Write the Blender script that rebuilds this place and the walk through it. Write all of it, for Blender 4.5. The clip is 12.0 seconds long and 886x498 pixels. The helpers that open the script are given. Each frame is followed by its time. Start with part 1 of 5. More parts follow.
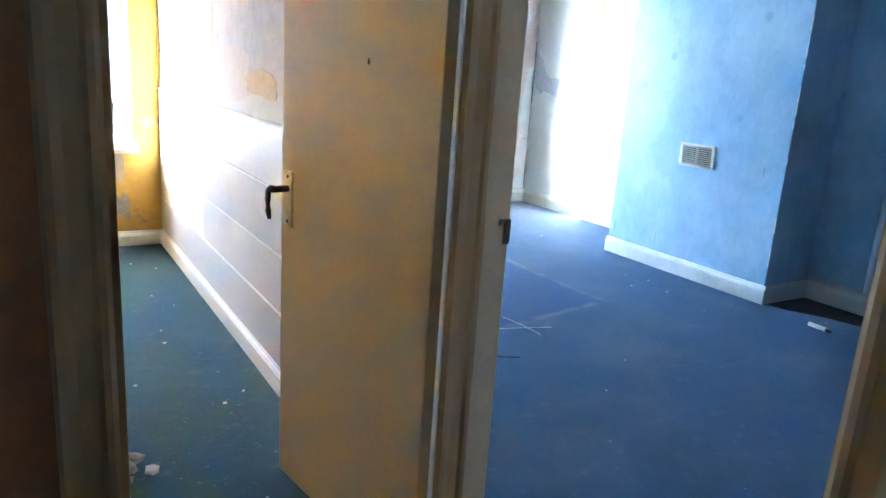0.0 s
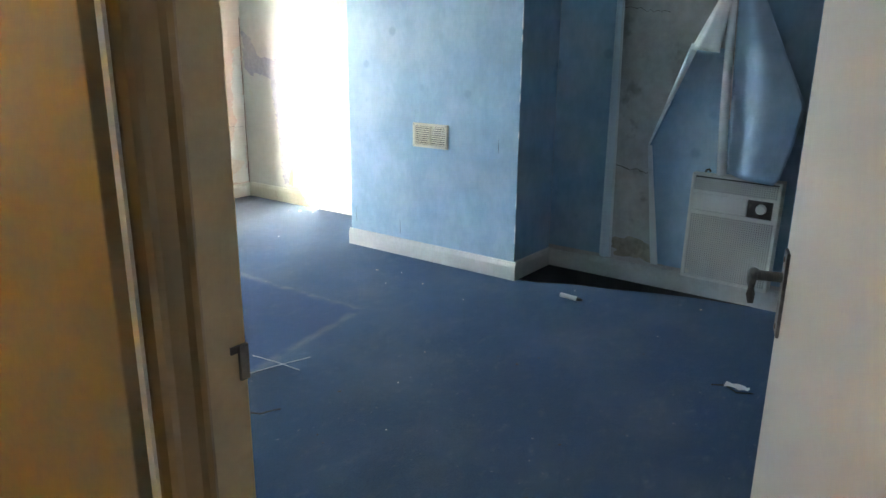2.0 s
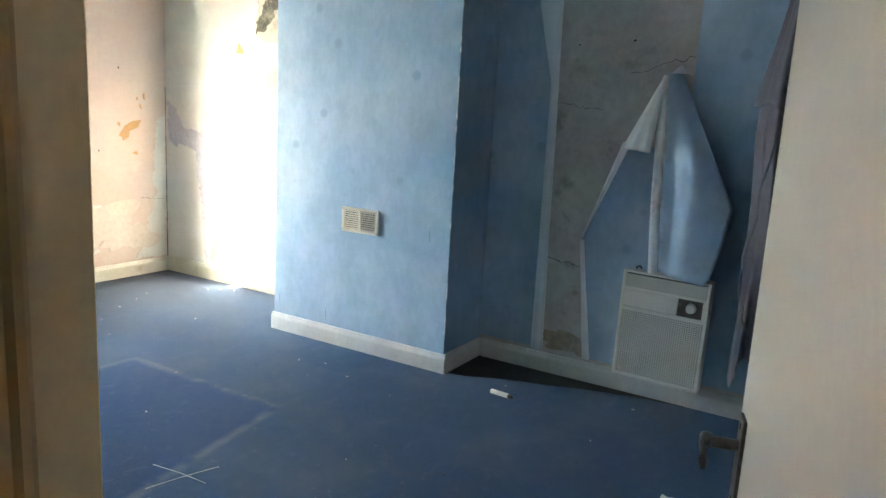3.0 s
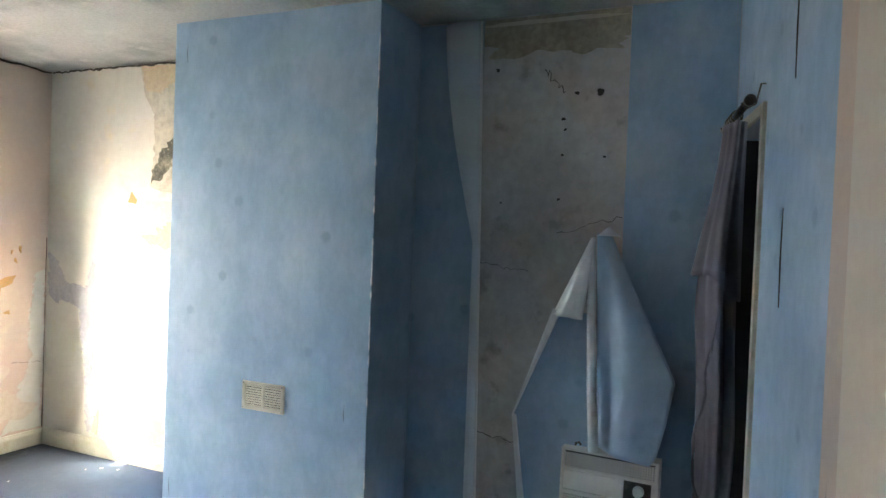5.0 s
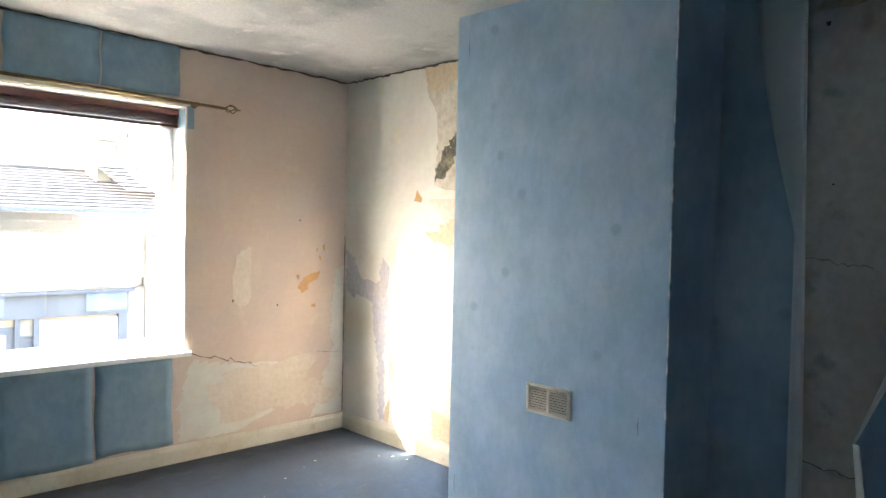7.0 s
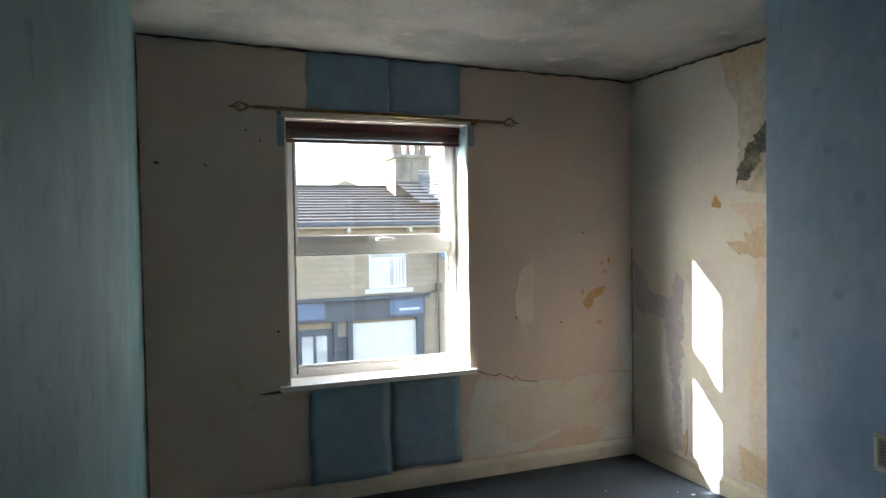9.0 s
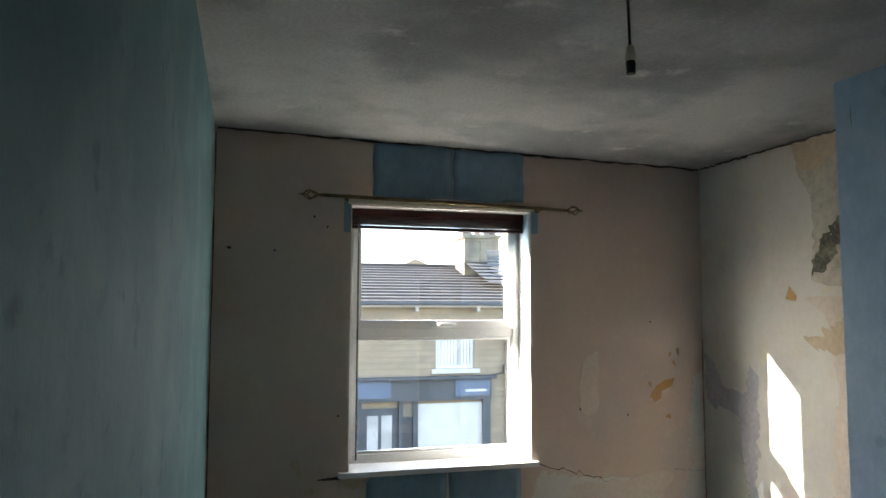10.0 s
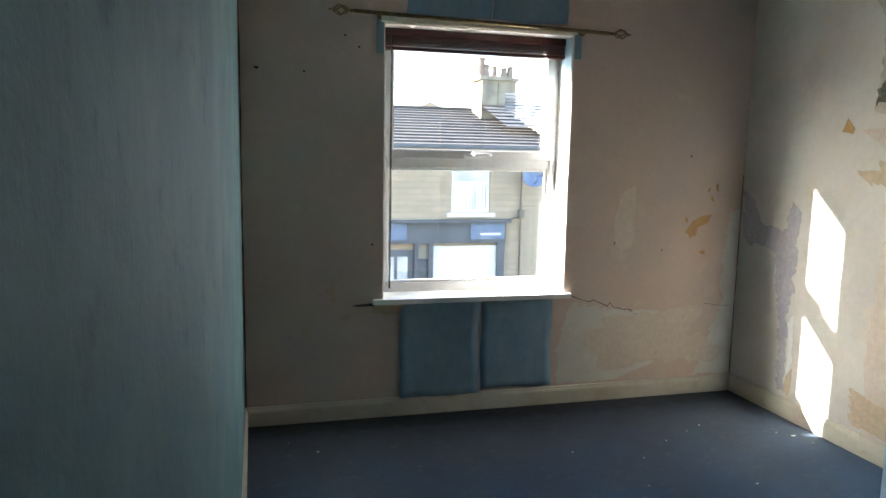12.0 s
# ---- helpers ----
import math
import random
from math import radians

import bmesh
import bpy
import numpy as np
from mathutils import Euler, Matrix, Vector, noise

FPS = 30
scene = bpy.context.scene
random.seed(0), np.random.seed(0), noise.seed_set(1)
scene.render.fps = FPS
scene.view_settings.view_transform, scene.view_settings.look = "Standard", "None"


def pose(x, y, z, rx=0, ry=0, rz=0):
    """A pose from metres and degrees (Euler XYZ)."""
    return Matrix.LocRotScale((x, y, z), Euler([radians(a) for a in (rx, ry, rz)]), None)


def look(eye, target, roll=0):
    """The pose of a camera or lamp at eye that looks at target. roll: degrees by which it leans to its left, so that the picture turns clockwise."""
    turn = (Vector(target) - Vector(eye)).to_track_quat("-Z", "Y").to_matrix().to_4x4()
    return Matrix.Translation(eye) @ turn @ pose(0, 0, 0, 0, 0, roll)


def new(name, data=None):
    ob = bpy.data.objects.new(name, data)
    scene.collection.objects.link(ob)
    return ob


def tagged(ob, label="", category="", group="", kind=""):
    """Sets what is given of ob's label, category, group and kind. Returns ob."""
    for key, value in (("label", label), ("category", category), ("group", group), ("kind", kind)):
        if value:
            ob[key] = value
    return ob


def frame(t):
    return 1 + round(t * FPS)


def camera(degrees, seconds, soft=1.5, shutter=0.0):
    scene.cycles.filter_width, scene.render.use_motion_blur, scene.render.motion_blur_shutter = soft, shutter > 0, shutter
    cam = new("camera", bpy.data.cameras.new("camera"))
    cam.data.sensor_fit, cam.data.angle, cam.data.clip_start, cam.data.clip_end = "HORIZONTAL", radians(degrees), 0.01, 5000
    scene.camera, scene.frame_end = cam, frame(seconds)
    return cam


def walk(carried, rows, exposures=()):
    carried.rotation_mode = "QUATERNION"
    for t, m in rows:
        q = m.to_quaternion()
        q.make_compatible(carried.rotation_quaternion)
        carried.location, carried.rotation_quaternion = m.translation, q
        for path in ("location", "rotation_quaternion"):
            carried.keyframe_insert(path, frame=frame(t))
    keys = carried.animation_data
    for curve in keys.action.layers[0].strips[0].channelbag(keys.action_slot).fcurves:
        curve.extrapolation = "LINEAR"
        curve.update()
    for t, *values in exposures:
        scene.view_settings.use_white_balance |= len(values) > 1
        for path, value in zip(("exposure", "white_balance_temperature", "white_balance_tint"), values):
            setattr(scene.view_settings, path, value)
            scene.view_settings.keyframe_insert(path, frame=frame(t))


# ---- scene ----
cam = camera(64.0, 12.0)
PATH = [
    (0, (-4.259, -5.457, 1.194), (-3.238, -3.808, 0.704), 3.9),
    (0.5, (-4.213, -5.438, 1.215), (-3.099, -3.85, 0.73), 2.8),
    (1, (-4.108, -5.322, 1.221), (-2.873, -3.812, 0.781), 0.7),
    (1.5, (-4.01, -5.195, 1.23), (-2.648, -3.808, 0.762), 1.3),
    (2, (-3.96, -5.069, 1.293), (-2.415, -3.924, 0.742), 0.6),
    (2.5, (-3.889, -5.002, 1.353), (-2.233, -3.972, 0.91), 2.9),
    (4.5, (-3.576, -4.863, 1.543), (-1.86, -3.847, 1.399), 2.2),
    (5, (-3.472, -4.777, 1.628), (-1.658, -3.937, 1.59), 2.2),
    (5.5, (-3.423, -4.747, 1.646), (-1.581, -3.969, 1.667), 3.0),
    (6, (-3.357, -4.688, 1.601), (-1.615, -3.705, 1.574), 2.4),
    (6.5, (-3.327, -4.614, 1.602), (-1.76, -3.372, 1.557), 0.6),
    (7, (-3.298, -4.541, 1.592), (-1.914, -3.098, 1.531), 1.3),
    (7.5, (-3.264, -4.46, 1.616), (-2.03, -2.889, 1.515), 0.1),
    (9.5, (-3.117, -4.275, 1.696), (-2.518, -2.367, 1.696), -0.2),
    (10, (-3.102, -4.311, 1.726), (-2.563, -2.391, 1.885), 0.2),
    (10.5, (-3.111, -4.327, 1.739), (-2.609, -2.415, 2.042), 0.3),
    (11, (-3.101, -4.33, 1.737), (-2.618, -2.414, 2.047), 0.4),
    (11.5, (-3.081, -4.301, 1.694), (-2.587, -2.364, 1.784), 1.6),
    (12, (-3.214, -4.134, 1.608), (-2.7, -2.219, 1.341), 1.1),
]
walk(cam, [(t, look(eye, target, roll)) for t, eye, target, roll in PATH],
     [(t, stops, kelvin, 15 if 4 < t < 8 else 10) for t, stops, kelvin in ((0, 6.65, 4800), (0.5, 6.7, 5300), (1.0, 6.55, 5700), (1.5, 6.3, 6000), (2.0, 6.15, 6200), (2.5, 6.25, 6500), (4.5, 5.85, 6700), (5.0, 5.9, 6800), (5.5, 6.25, 7100), (6.0, 6.42, 7000), (6.5, 6.1, 6900), (7.0, 5.45, 6800), (7.5, 4.85, 6700), (9.5, 3.48, 6400), (10.5, 3.65, 6400), (11.5, 4.0, 6300), (12.0, 3.85, 6300))])

# ---- world, sun, exposure ----
world = bpy.data.worlds.new("sky")
scene.world = world
world.use_nodes = True
wt = world.node_tree
sky = wt.nodes.new("ShaderNodeTexSky")
sky.sky_type = "NISHITA"
sky.sun_disc = False
TO_SUN = Vector((-1.0, 0.487, 0.46)).normalized()
sky.sun_elevation = math.asin(TO_SUN.z)
sky.sun_rotation = math.atan2(TO_SUN.x, TO_SUN.y)
wt.links.new(sky.outputs[0], wt.nodes["Background"].inputs[0])
wt.nodes["Background"].inputs[1].default_value = 0.15
sun = new("sun", bpy.data.lights.new("sun", "SUN"))
sun.data.energy = 3.2
sun.data.angle = radians(0.5)
sun.data.color = (1.0, 0.93, 0.82)
sun.matrix_world = look(TO_SUN * 60, (0, 0, 0))


# ---- materials ----


def link(nt, a, b):
    nt.links.new(a, b)


def mixed(nt, fac, a, b, kind="MIX"):
    n = nt.nodes.new("ShaderNodeMix")
    n.data_type, n.blend_type = "RGBA", kind
    for sock, v in ((n.inputs[0], fac), (n.inputs[6], a), (n.inputs[7], b)):
        if isinstance(v, (int, float)):
            sock.default_value = v
        elif isinstance(v, tuple):
            sock.default_value = (*v, 1)
        else:
            nt.links.new(v, sock)
    return n.outputs[2]


def ramp(nt, v, lo, hi):
    n = nt.nodes.new("ShaderNodeMapRange")
    n.interpolation_type = "SMOOTHSTEP"
    n.inputs[1].default_value, n.inputs[2].default_value = lo, hi
    nt.links.new(v, n.inputs[0])
    return n.outputs[0]


def noisy(nt, co, scale, detail=4.0, rough=0.55):
    n = nt.nodes.new("ShaderNodeTexNoise")
    n.inputs["Scale"].default_value, n.inputs["Detail"].default_value = scale, detail
    n.inputs["Roughness"].default_value = rough
    nt.links.new(co, n.inputs["Vector"])
    return n.outputs[0]


def stretched(nt, co, sx, sy, sz):
    n = nt.nodes.new("ShaderNodeMapping")
    n.inputs["Scale"].default_value = (sx, sy, sz)
    nt.links.new(co, n.inputs["Vector"])
    return n.outputs[0]


def math_node(nt, op, a, b=0.0):
    n = nt.nodes.new("ShaderNodeMath")
    n.operation = op
    for sock, v in zip(n.inputs, (a, b)):
        if isinstance(v, (int, float)):
            sock.default_value = v
        else:
            nt.links.new(v, sock)
    return n.outputs[0]


def surface(name, base, second=None, third=None, big=1.5, fine=30.0, rough=0.7, metal=0.0, bump=0.2, grain=0.1, stretch=(1, 1, 1)):
    """A worn surface: base colour, broad stains of a second, smaller marks of a third, and a fine grain with relief."""
    m = bpy.data.materials.new(name)
    m.use_nodes = True
    nt = m.node_tree
    bsdf = nt.nodes["Principled BSDF"]
    co = stretched(nt, nt.nodes.new("ShaderNodeTexCoord").outputs["Object"], *stretch)
    col = base
    if second:
        col = mixed(nt, ramp(nt, noisy(nt, co, big), 0.42, 0.64), base, second)
    if third:
        col = mixed(nt, ramp(nt, noisy(nt, co, big * 3.7, 6), 0.58, 0.72), col, third)
    g = noisy(nt, co, fine, 5, 0.65)
    col = mixed(nt, grain, col, mixed(nt, ramp(nt, g, 0.3, 0.7), (0.02, 0.02, 0.02), (1, 1, 1)), "OVERLAY")
    link(nt, col, bsdf.inputs["Base Color"])
    r = nt.nodes.new("ShaderNodeMapRange")
    r.inputs[3].default_value, r.inputs[4].default_value = max(0.03, rough - 0.1), min(1, rough + 0.12)
    link(nt, g, r.inputs[0])
    link(nt, r.outputs[0], bsdf.inputs["Roughness"])
    bsdf.inputs["Metallic"].default_value = metal
    if bump:
        b = nt.nodes.new("ShaderNodeBump")
        b.inputs["Strength"].default_value, b.inputs["Distance"].default_value = bump, 0.01
        link(nt, g, b.inputs["Height"])
        link(nt, b.outputs[0], bsdf.inputs["Normal"])
    return m


def spotted_paper(name, light, dark, spot):
    """Sponge-effect wallpaper with scattered round marks."""
    m = bpy.data.materials.new(name)
    m.use_nodes = True
    nt = m.node_tree
    bsdf = nt.nodes["Principled BSDF"]
    co = nt.nodes.new("ShaderNodeTexCoord").outputs["Object"]
    col = mixed(nt, ramp(nt, noisy(nt, co, 2.4, 5, 0.6), 0.34, 0.66), dark, light)
    cloud = ramp(nt, noisy(nt, stretched(nt, co, 1, 1, 0.6), 16, 7, 0.7), 0.3, 0.72)
    col = mixed(nt, 0.16, col, mixed(nt, cloud, (0.1, 0.1, 0.1), (0.95, 0.95, 0.95)), "SOFT_LIGHT")
    vor = nt.nodes.new("ShaderNodeTexVoronoi")
    vor.inputs["Scale"].default_value = 4.6
    link(nt, co, vor.inputs["Vector"])
    ring = math_node(nt, "ADD", vor.outputs["Distance"], math_node(nt, "MULTIPLY", noisy(nt, co, 60, 3), 0.08))
    dot = math_node(nt, "SUBTRACT", 1.0, ramp(nt, ring, 0.11, 0.21))
    col = mixed(nt, math_node(nt, "MULTIPLY", dot, 0.5), col, spot)
    link(nt, col, bsdf.inputs["Base Color"])
    bsdf.inputs["Roughness"].default_value = 0.62
    b = nt.nodes.new("ShaderNodeBump")
    b.inputs["Strength"].default_value, b.inputs["Distance"].default_value = 0.12, 0.006
    link(nt, noisy(nt, stretched(nt, co, 1, 1, 0.35), 40, 5, 0.6), b.inputs["Height"])
    link(nt, b.outputs[0], bsdf.inputs["Normal"])
    return m


def carpet_material(name, base, dusty, marked=False, fresh=(0.022, 0.065, 0.16)):
    m = bpy.data.materials.new(name)
    m.use_nodes = True
    nt = m.node_tree
    bsdf = nt.nodes["Principled BSDF"]
    co = nt.nodes.new("ShaderNodeTexCoord").outputs["Object"]
    col = mixed(nt, math_node(nt, "MULTIPLY", ramp(nt, noisy(nt, co, 1.7, 6, 0.6), 0.42, 0.75), 0.55), base, dusty)
    if marked:
        # the unfaded oblong where a piece of furniture stood, with a dusty rim
        sep = nt.nodes.new("ShaderNodeSeparateXYZ")
        link(nt, co, sep.inputs[0])
        wob = math_node(nt, "MULTIPLY", math_node(nt, "SUBTRACT", noisy(nt, co, 9, 4), 0.5), 0.05)
        ex = math_node(nt, "SUBTRACT", math_node(nt, "SUBTRACT", -1.5, sep.outputs[0]), wob)
        ey = math_node(nt, "ADD", math_node(nt, "ADD", sep.outputs[1], 2.72), math_node(nt, "MULTIPLY", ex, 0.18))
        far = math_node(nt, "SUBTRACT", -1.66, sep.outputs[1])
        edge = math_node(nt, "MINIMUM", math_node(nt, "MINIMUM", ex, math_node(nt, "ADD", ey, wob)), far)
        inside = ramp(nt, edge, -0.01, 0.012)
        rim = math_node(nt, "SUBTRACT", 1.0, ramp(nt, math_node(nt, "ABSOLUTE", edge), 0.004, 0.045))
        col = mixed(nt, math_node(nt, "MULTIPLY", inside, 0.75), col, fresh)
        col = mixed(nt, math_node(nt, "MULTIPLY", rim, math_node(nt, "MULTIPLY", ramp(nt, noisy(nt, co, 7, 5), 0.35, 0.6), 0.36)), col, (0.24, 0.26, 0.25))
        # grey grime and the shade below the window, both put into the colour
        grime_shade = math_node(nt, "ADD", sep.outputs[1], math_node(nt, "MULTIPLY", math_node(nt, "SUBTRACT", noisy(nt, co, 2.3, 5, 0.6), 0.5), 1.6))
        col = mixed(nt, math_node(nt, "MULTIPLY", ramp(nt, grime_shade, -1.9, -0.3), 0.78), col, (0.052, 0.055, 0.062))
        # brown-black dirty band along the foot of the window wall
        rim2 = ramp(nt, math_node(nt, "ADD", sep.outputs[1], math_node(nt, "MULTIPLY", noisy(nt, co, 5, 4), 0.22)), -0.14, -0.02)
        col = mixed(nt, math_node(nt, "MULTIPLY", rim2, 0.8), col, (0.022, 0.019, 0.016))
    lint = ramp(nt, noisy(nt, stretched(nt, co, 1, 1.6, 1), 13, 8, 0.72), 0.52, 0.78)
    col = mixed(nt, math_node(nt, "MULTIPLY", lint, 0.42), col, (0.20, 0.225, 0.25))
    speck = ramp(nt, noisy(nt, co, 48, 3, 0.5), 0.68, 0.74)
    col = mixed(nt, math_node(nt, "MULTIPLY", speck, 0.5), col, (0.32, 0.34, 0.36))
    pile = noisy(nt, co, 150, 4, 0.75)
    col = mixed(nt, 0.6, col, mixed(nt, pile, (0, 0, 0), (1, 1, 1)), "OVERLAY")
    link(nt, col, bsdf.inputs["Base Color"])
    bsdf.inputs["Roughness"].default_value = 0.95
    bsdf.inputs["Specular IOR Level"].default_value = 0.2
    bsdf.inputs["Sheen Weight"].default_value = 0.14
    bsdf.inputs["Sheen Tint"].default_value = (0.55, 0.7, 1, 1)
    b = nt.nodes.new("ShaderNodeBump")
    b.inputs["Strength"].default_value, b.inputs["Distance"].default_value = 0.6, 0.006
    link(nt, pile, b.inputs["Height"])
    link(nt, b.outputs[0], bsdf.inputs["Normal"])
    return m


def glass_material(name):
    m = bpy.data.materials.new(name)
    m.use_nodes = True
    bsdf = m.node_tree.nodes["Principled BSDF"]
    bsdf.inputs["Transmission Weight"].default_value = 1
    bsdf.inputs["Roughness"].default_value = 0.0
    bsdf.inputs["IOR"].default_value = 1.45
    return m


def coursed(name, a, b, mortar, w, h, gap=0.012, rough=0.85, rot=(radians(90), 0, 0)):
    """Masonry in courses, for walls far off."""
    m = bpy.data.materials.new(name)
    m.use_nodes = True
    nt = m.node_tree
    bsdf = nt.nodes["Principled BSDF"]
    mp = nt.nodes.new("ShaderNodeMapping")
    mp.inputs["Rotation"].default_value = rot
    link(nt, nt.nodes.new("ShaderNodeTexCoord").outputs["Object"], mp.inputs["Vector"])
    br = nt.nodes.new("ShaderNodeTexBrick")
    br.inputs["Scale"].default_value = 1
    br.inputs["Brick Width"].default_value, br.inputs["Row Height"].default_value = w, h
    br.inputs["Mortar Size"].default_value = gap
    br.inputs["Color1"].default_value, br.inputs["Color2"].default_value, br.inputs["Mortar"].default_value = (*a, 1), (*b, 1), (*mortar, 1)
    link(nt, mp.outputs[0], br.inputs["Vector"])
    col = mixed(nt, 0.3, br.outputs[0], mixed(nt, noisy(nt, mp.outputs[0], 3, 6), (0.1, 0.1, 0.1), (0.9, 0.9, 0.9)), "OVERLAY")
    link(nt, col, bsdf.inputs["Base Color"])
    bsdf.inputs["Roughness"].default_value = rough
    return m


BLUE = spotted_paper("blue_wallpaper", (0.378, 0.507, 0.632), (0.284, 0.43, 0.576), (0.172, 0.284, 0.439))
# darker version of the blue wallpaper, for the window wall
BLUE_FLAT = spotted_paper("darker_blue_paper", (0.206, 0.318, 0.404), (0.172, 0.284, 0.37), (0.146, 0.249, 0.335))
TEAL = surface("teal_blown_paint", (0.098, 0.225, 0.24), (0.135, 0.27, 0.275), (0.07, 0.168, 0.19), 3.4, 24, 0.68, 0, 0.3, 0.05)
PINK = surface("pink_beige_plaster", (0.602, 0.473, 0.396), (0.542, 0.447, 0.396), (0.619, 0.525, 0.413), 1.3, 24, 0.85, 0, 0.10, 0.03)
CREAM_WALL = surface("stained_cream_plaster", (0.636, 0.611, 0.55), (0.568, 0.542, 0.49), (0.636, 0.576, 0.447), 1.6, 22, 0.85, 0, 0.12, 0.04)
PLASTER = surface("bare_grey_plaster", (0.568, 0.529, 0.512), (0.49, 0.456, 0.439), (0.387, 0.353, 0.335), 2.2, 16, 0.9, 0, 0.25, 0.1)
DIRTY = surface("brown_dirty_plaster", (0.44, 0.37, 0.29), (0.36, 0.30, 0.23), None, 4, 30, 0.9, 0, 0.3, 0.2)
ORANGE = surface("orange_old_distemper", (0.533, 0.31, 0.12), (0.482, 0.292, 0.146), None, 6, 30, 0.9, 0, 0.15, 0.1)
OCHRE = surface("ochre_bare_plaster", (0.55, 0.439, 0.301), (0.516, 0.421, 0.301), None, 4, 30, 0.9, 0, 0.15, 0.1)
LILAC = surface("lilac_old_paint", (0.43, 0.413, 0.456), (0.473, 0.456, 0.473), None, 4, 30, 0.85, 0, 0.12, 0.1)
MOULD = surface("black_mould", (0.09, 0.09, 0.07), (0.22, 0.20, 0.15), (0.35, 0.31, 0.24), 9, 40, 0.95, 0, 0.3, 0.3)
PALE = surface("pale_filler", (0.628, 0.542, 0.456), (0.602, 0.516, 0.43), None, 3, 30, 0.85, 0, 0.1, 0.08)
CEIL = surface("textured_ceiling_paint", (0.516, 0.516, 0.494), (0.31, 0.318, 0.318), (0.568, 0.563, 0.533), 1.2, 60, 0.9, 0, 0.7, 0.11)
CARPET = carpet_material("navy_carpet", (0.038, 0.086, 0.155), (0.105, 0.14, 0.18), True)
GREEN_CARPET = carpet_material("green_carpet", (0.035, 0.075, 0.08), (0.075, 0.12, 0.12))
BROWN_CARPET = carpet_material("landing_carpet", (0.10, 0.06, 0.03), (0.16, 0.10, 0.06))
SKIRT = surface("cream_gloss_paint", (0.602, 0.568, 0.473), (0.55, 0.499, 0.396), (0.516, 0.447, 0.327), 2.5, 40, 0.4, 0, 0.1, 0.06)
SKIRT_WHITE = surface("greyed_white_gloss", (0.568, 0.568, 0.55), (0.516, 0.516, 0.499), None, 3, 40, 0.45, 0, 0.1, 0.06)
DOOR_PAINT = surface("cream_door_paint", (0.52, 0.40, 0.235), (0.50, 0.385, 0.225), (0.53, 0.41, 0.245), 1.2, 60, 0.42, 0, 0.06, 0.04)
DOOR_PALE = surface("magnolia_door_paint", (0.62, 0.55, 0.46), (0.58, 0.52, 0.45), None, 1.2, 60, 0.42, 0, 0.06, 0.04)
FRAME_PAINT = surface("worn_cream_gloss", (0.44, 0.295, 0.135), (0.39, 0.255, 0.115), None, 0.8, 90, 0.32, 0, 0.05, 0.03)
# paler copy of the frame paint; light from the blue room is coloured in
LINING_LIT = surface("worn_gloss_lit_pale", (0.64, 0.50, 0.31), (0.58, 0.45, 0.27), (0.50, 0.36, 0.20), 2.5, 60, 0.36, 0, 0.06, 0.05)
LANDING_WALL = surface("brown_landing_paper", (0.42, 0.20, 0.07), (0.36, 0.16, 0.055), None, 2, 30, 0.8, 0, 0.2, 0.1)
YELLOW = surface("mustard_wall_paint", (0.70, 0.42, 0.05), (0.62, 0.36, 0.04), (0.45, 0.30, 0.10), 2, 30, 0.7, 0, 0.15, 0.08)
GREY_TILE = surface("pale_grey_board", (0.56, 0.55, 0.55), (0.51, 0.50, 0.51), None, 2, 40, 0.5, 0, 0.06, 0.05)
JOINT = surface("white_joint_filler", (0.80, 0.80, 0.78), None, None, 2, 60, 0.8, 0, 0.1, 0.05)
UPVC = surface("white_plastic", (0.656, 0.664, 0.664), (0.615, 0.623, 0.623), None, 3, 60, 0.3, 0, 0.03, 0.04)
WHITE = surface("white_paint", (0.76, 0.76, 0.74), (0.70, 0.69, 0.66), None, 2, 40, 0.55, 0, 0.12, 0.06)
BLIND = surface("mahogany_slat", (0.075, 0.02, 0.018), (0.05, 0.014, 0.012), None, 6, 60, 0.35, 0, 0.1, 0.1)
BRASS = surface("tarnished_brass", (0.17, 0.12, 0.05), (0.10, 0.07, 0.03), None, 20, 80, 0.4, 0.7, 0.1, 0.1)
DARK_METAL = surface("dark_bronze", (0.10, 0.09, 0.08), (0.16, 0.14, 0.12), None, 20, 80, 0.38, 0.8, 0.1, 0.1)
STEEL = surface("dull_steel", (0.50, 0.49, 0.46), (0.36, 0.35, 0.32), None, 20, 80, 0.35, 0.9, 0.1, 0.1)
VENT_CREAM = surface("cream_plastic", (0.70, 0.66, 0.55), (0.64, 0.60, 0.49), None, 8, 60, 0.45, 0, 0.05, 0.05)
DARK = surface("near_black", (0.02, 0.02, 0.022), (0.03, 0.03, 0.03), None, 4, 60, 0.9, 0, 0.05, 0.05)
HEATER_CASE = surface("off_white_enamel", (0.72, 0.71, 0.67), (0.68, 0.67, 0.63), None, 8, 60, 0.4, 0, 0.05, 0.05)
HEATER_MESH = surface("grey_beige_mesh", (0.62, 0.61, 0.57), (0.57, 0.56, 0.52), None, 8, 90, 0.5, 0.0, 0.1, 0.1)
PAPER_BACK = surface("paper_underside", (0.82, 0.82, 0.82), (0.75, 0.76, 0.77), None, 4, 50, 0.8, 0, 0.1, 0.06)
# pale underside, brightened further for light that doesn't reach the strip
STRIP_BACK = surface("blue_grey_paper_underside", (0.70, 0.75, 0.79), (0.65, 0.71, 0.76), None, 3, 50, 0.8, 0, 0.1, 0.06)
CURTAIN = surface("grey_curtain_cloth", (0.165, 0.16, 0.195), (0.135, 0.13, 0.16), None, 3, 260, 0.9, 0, 0.3, 0.15)
BLACK = surface("black_plastic", (0.02, 0.02, 0.02), None, None, 3, 80, 0.4, 0, 0.05, 0.05)
CRACK = surface("crack_shadow", (0.06, 0.05, 0.045), None, None, 5, 90, 0.95, 0, 0.1, 0.1)
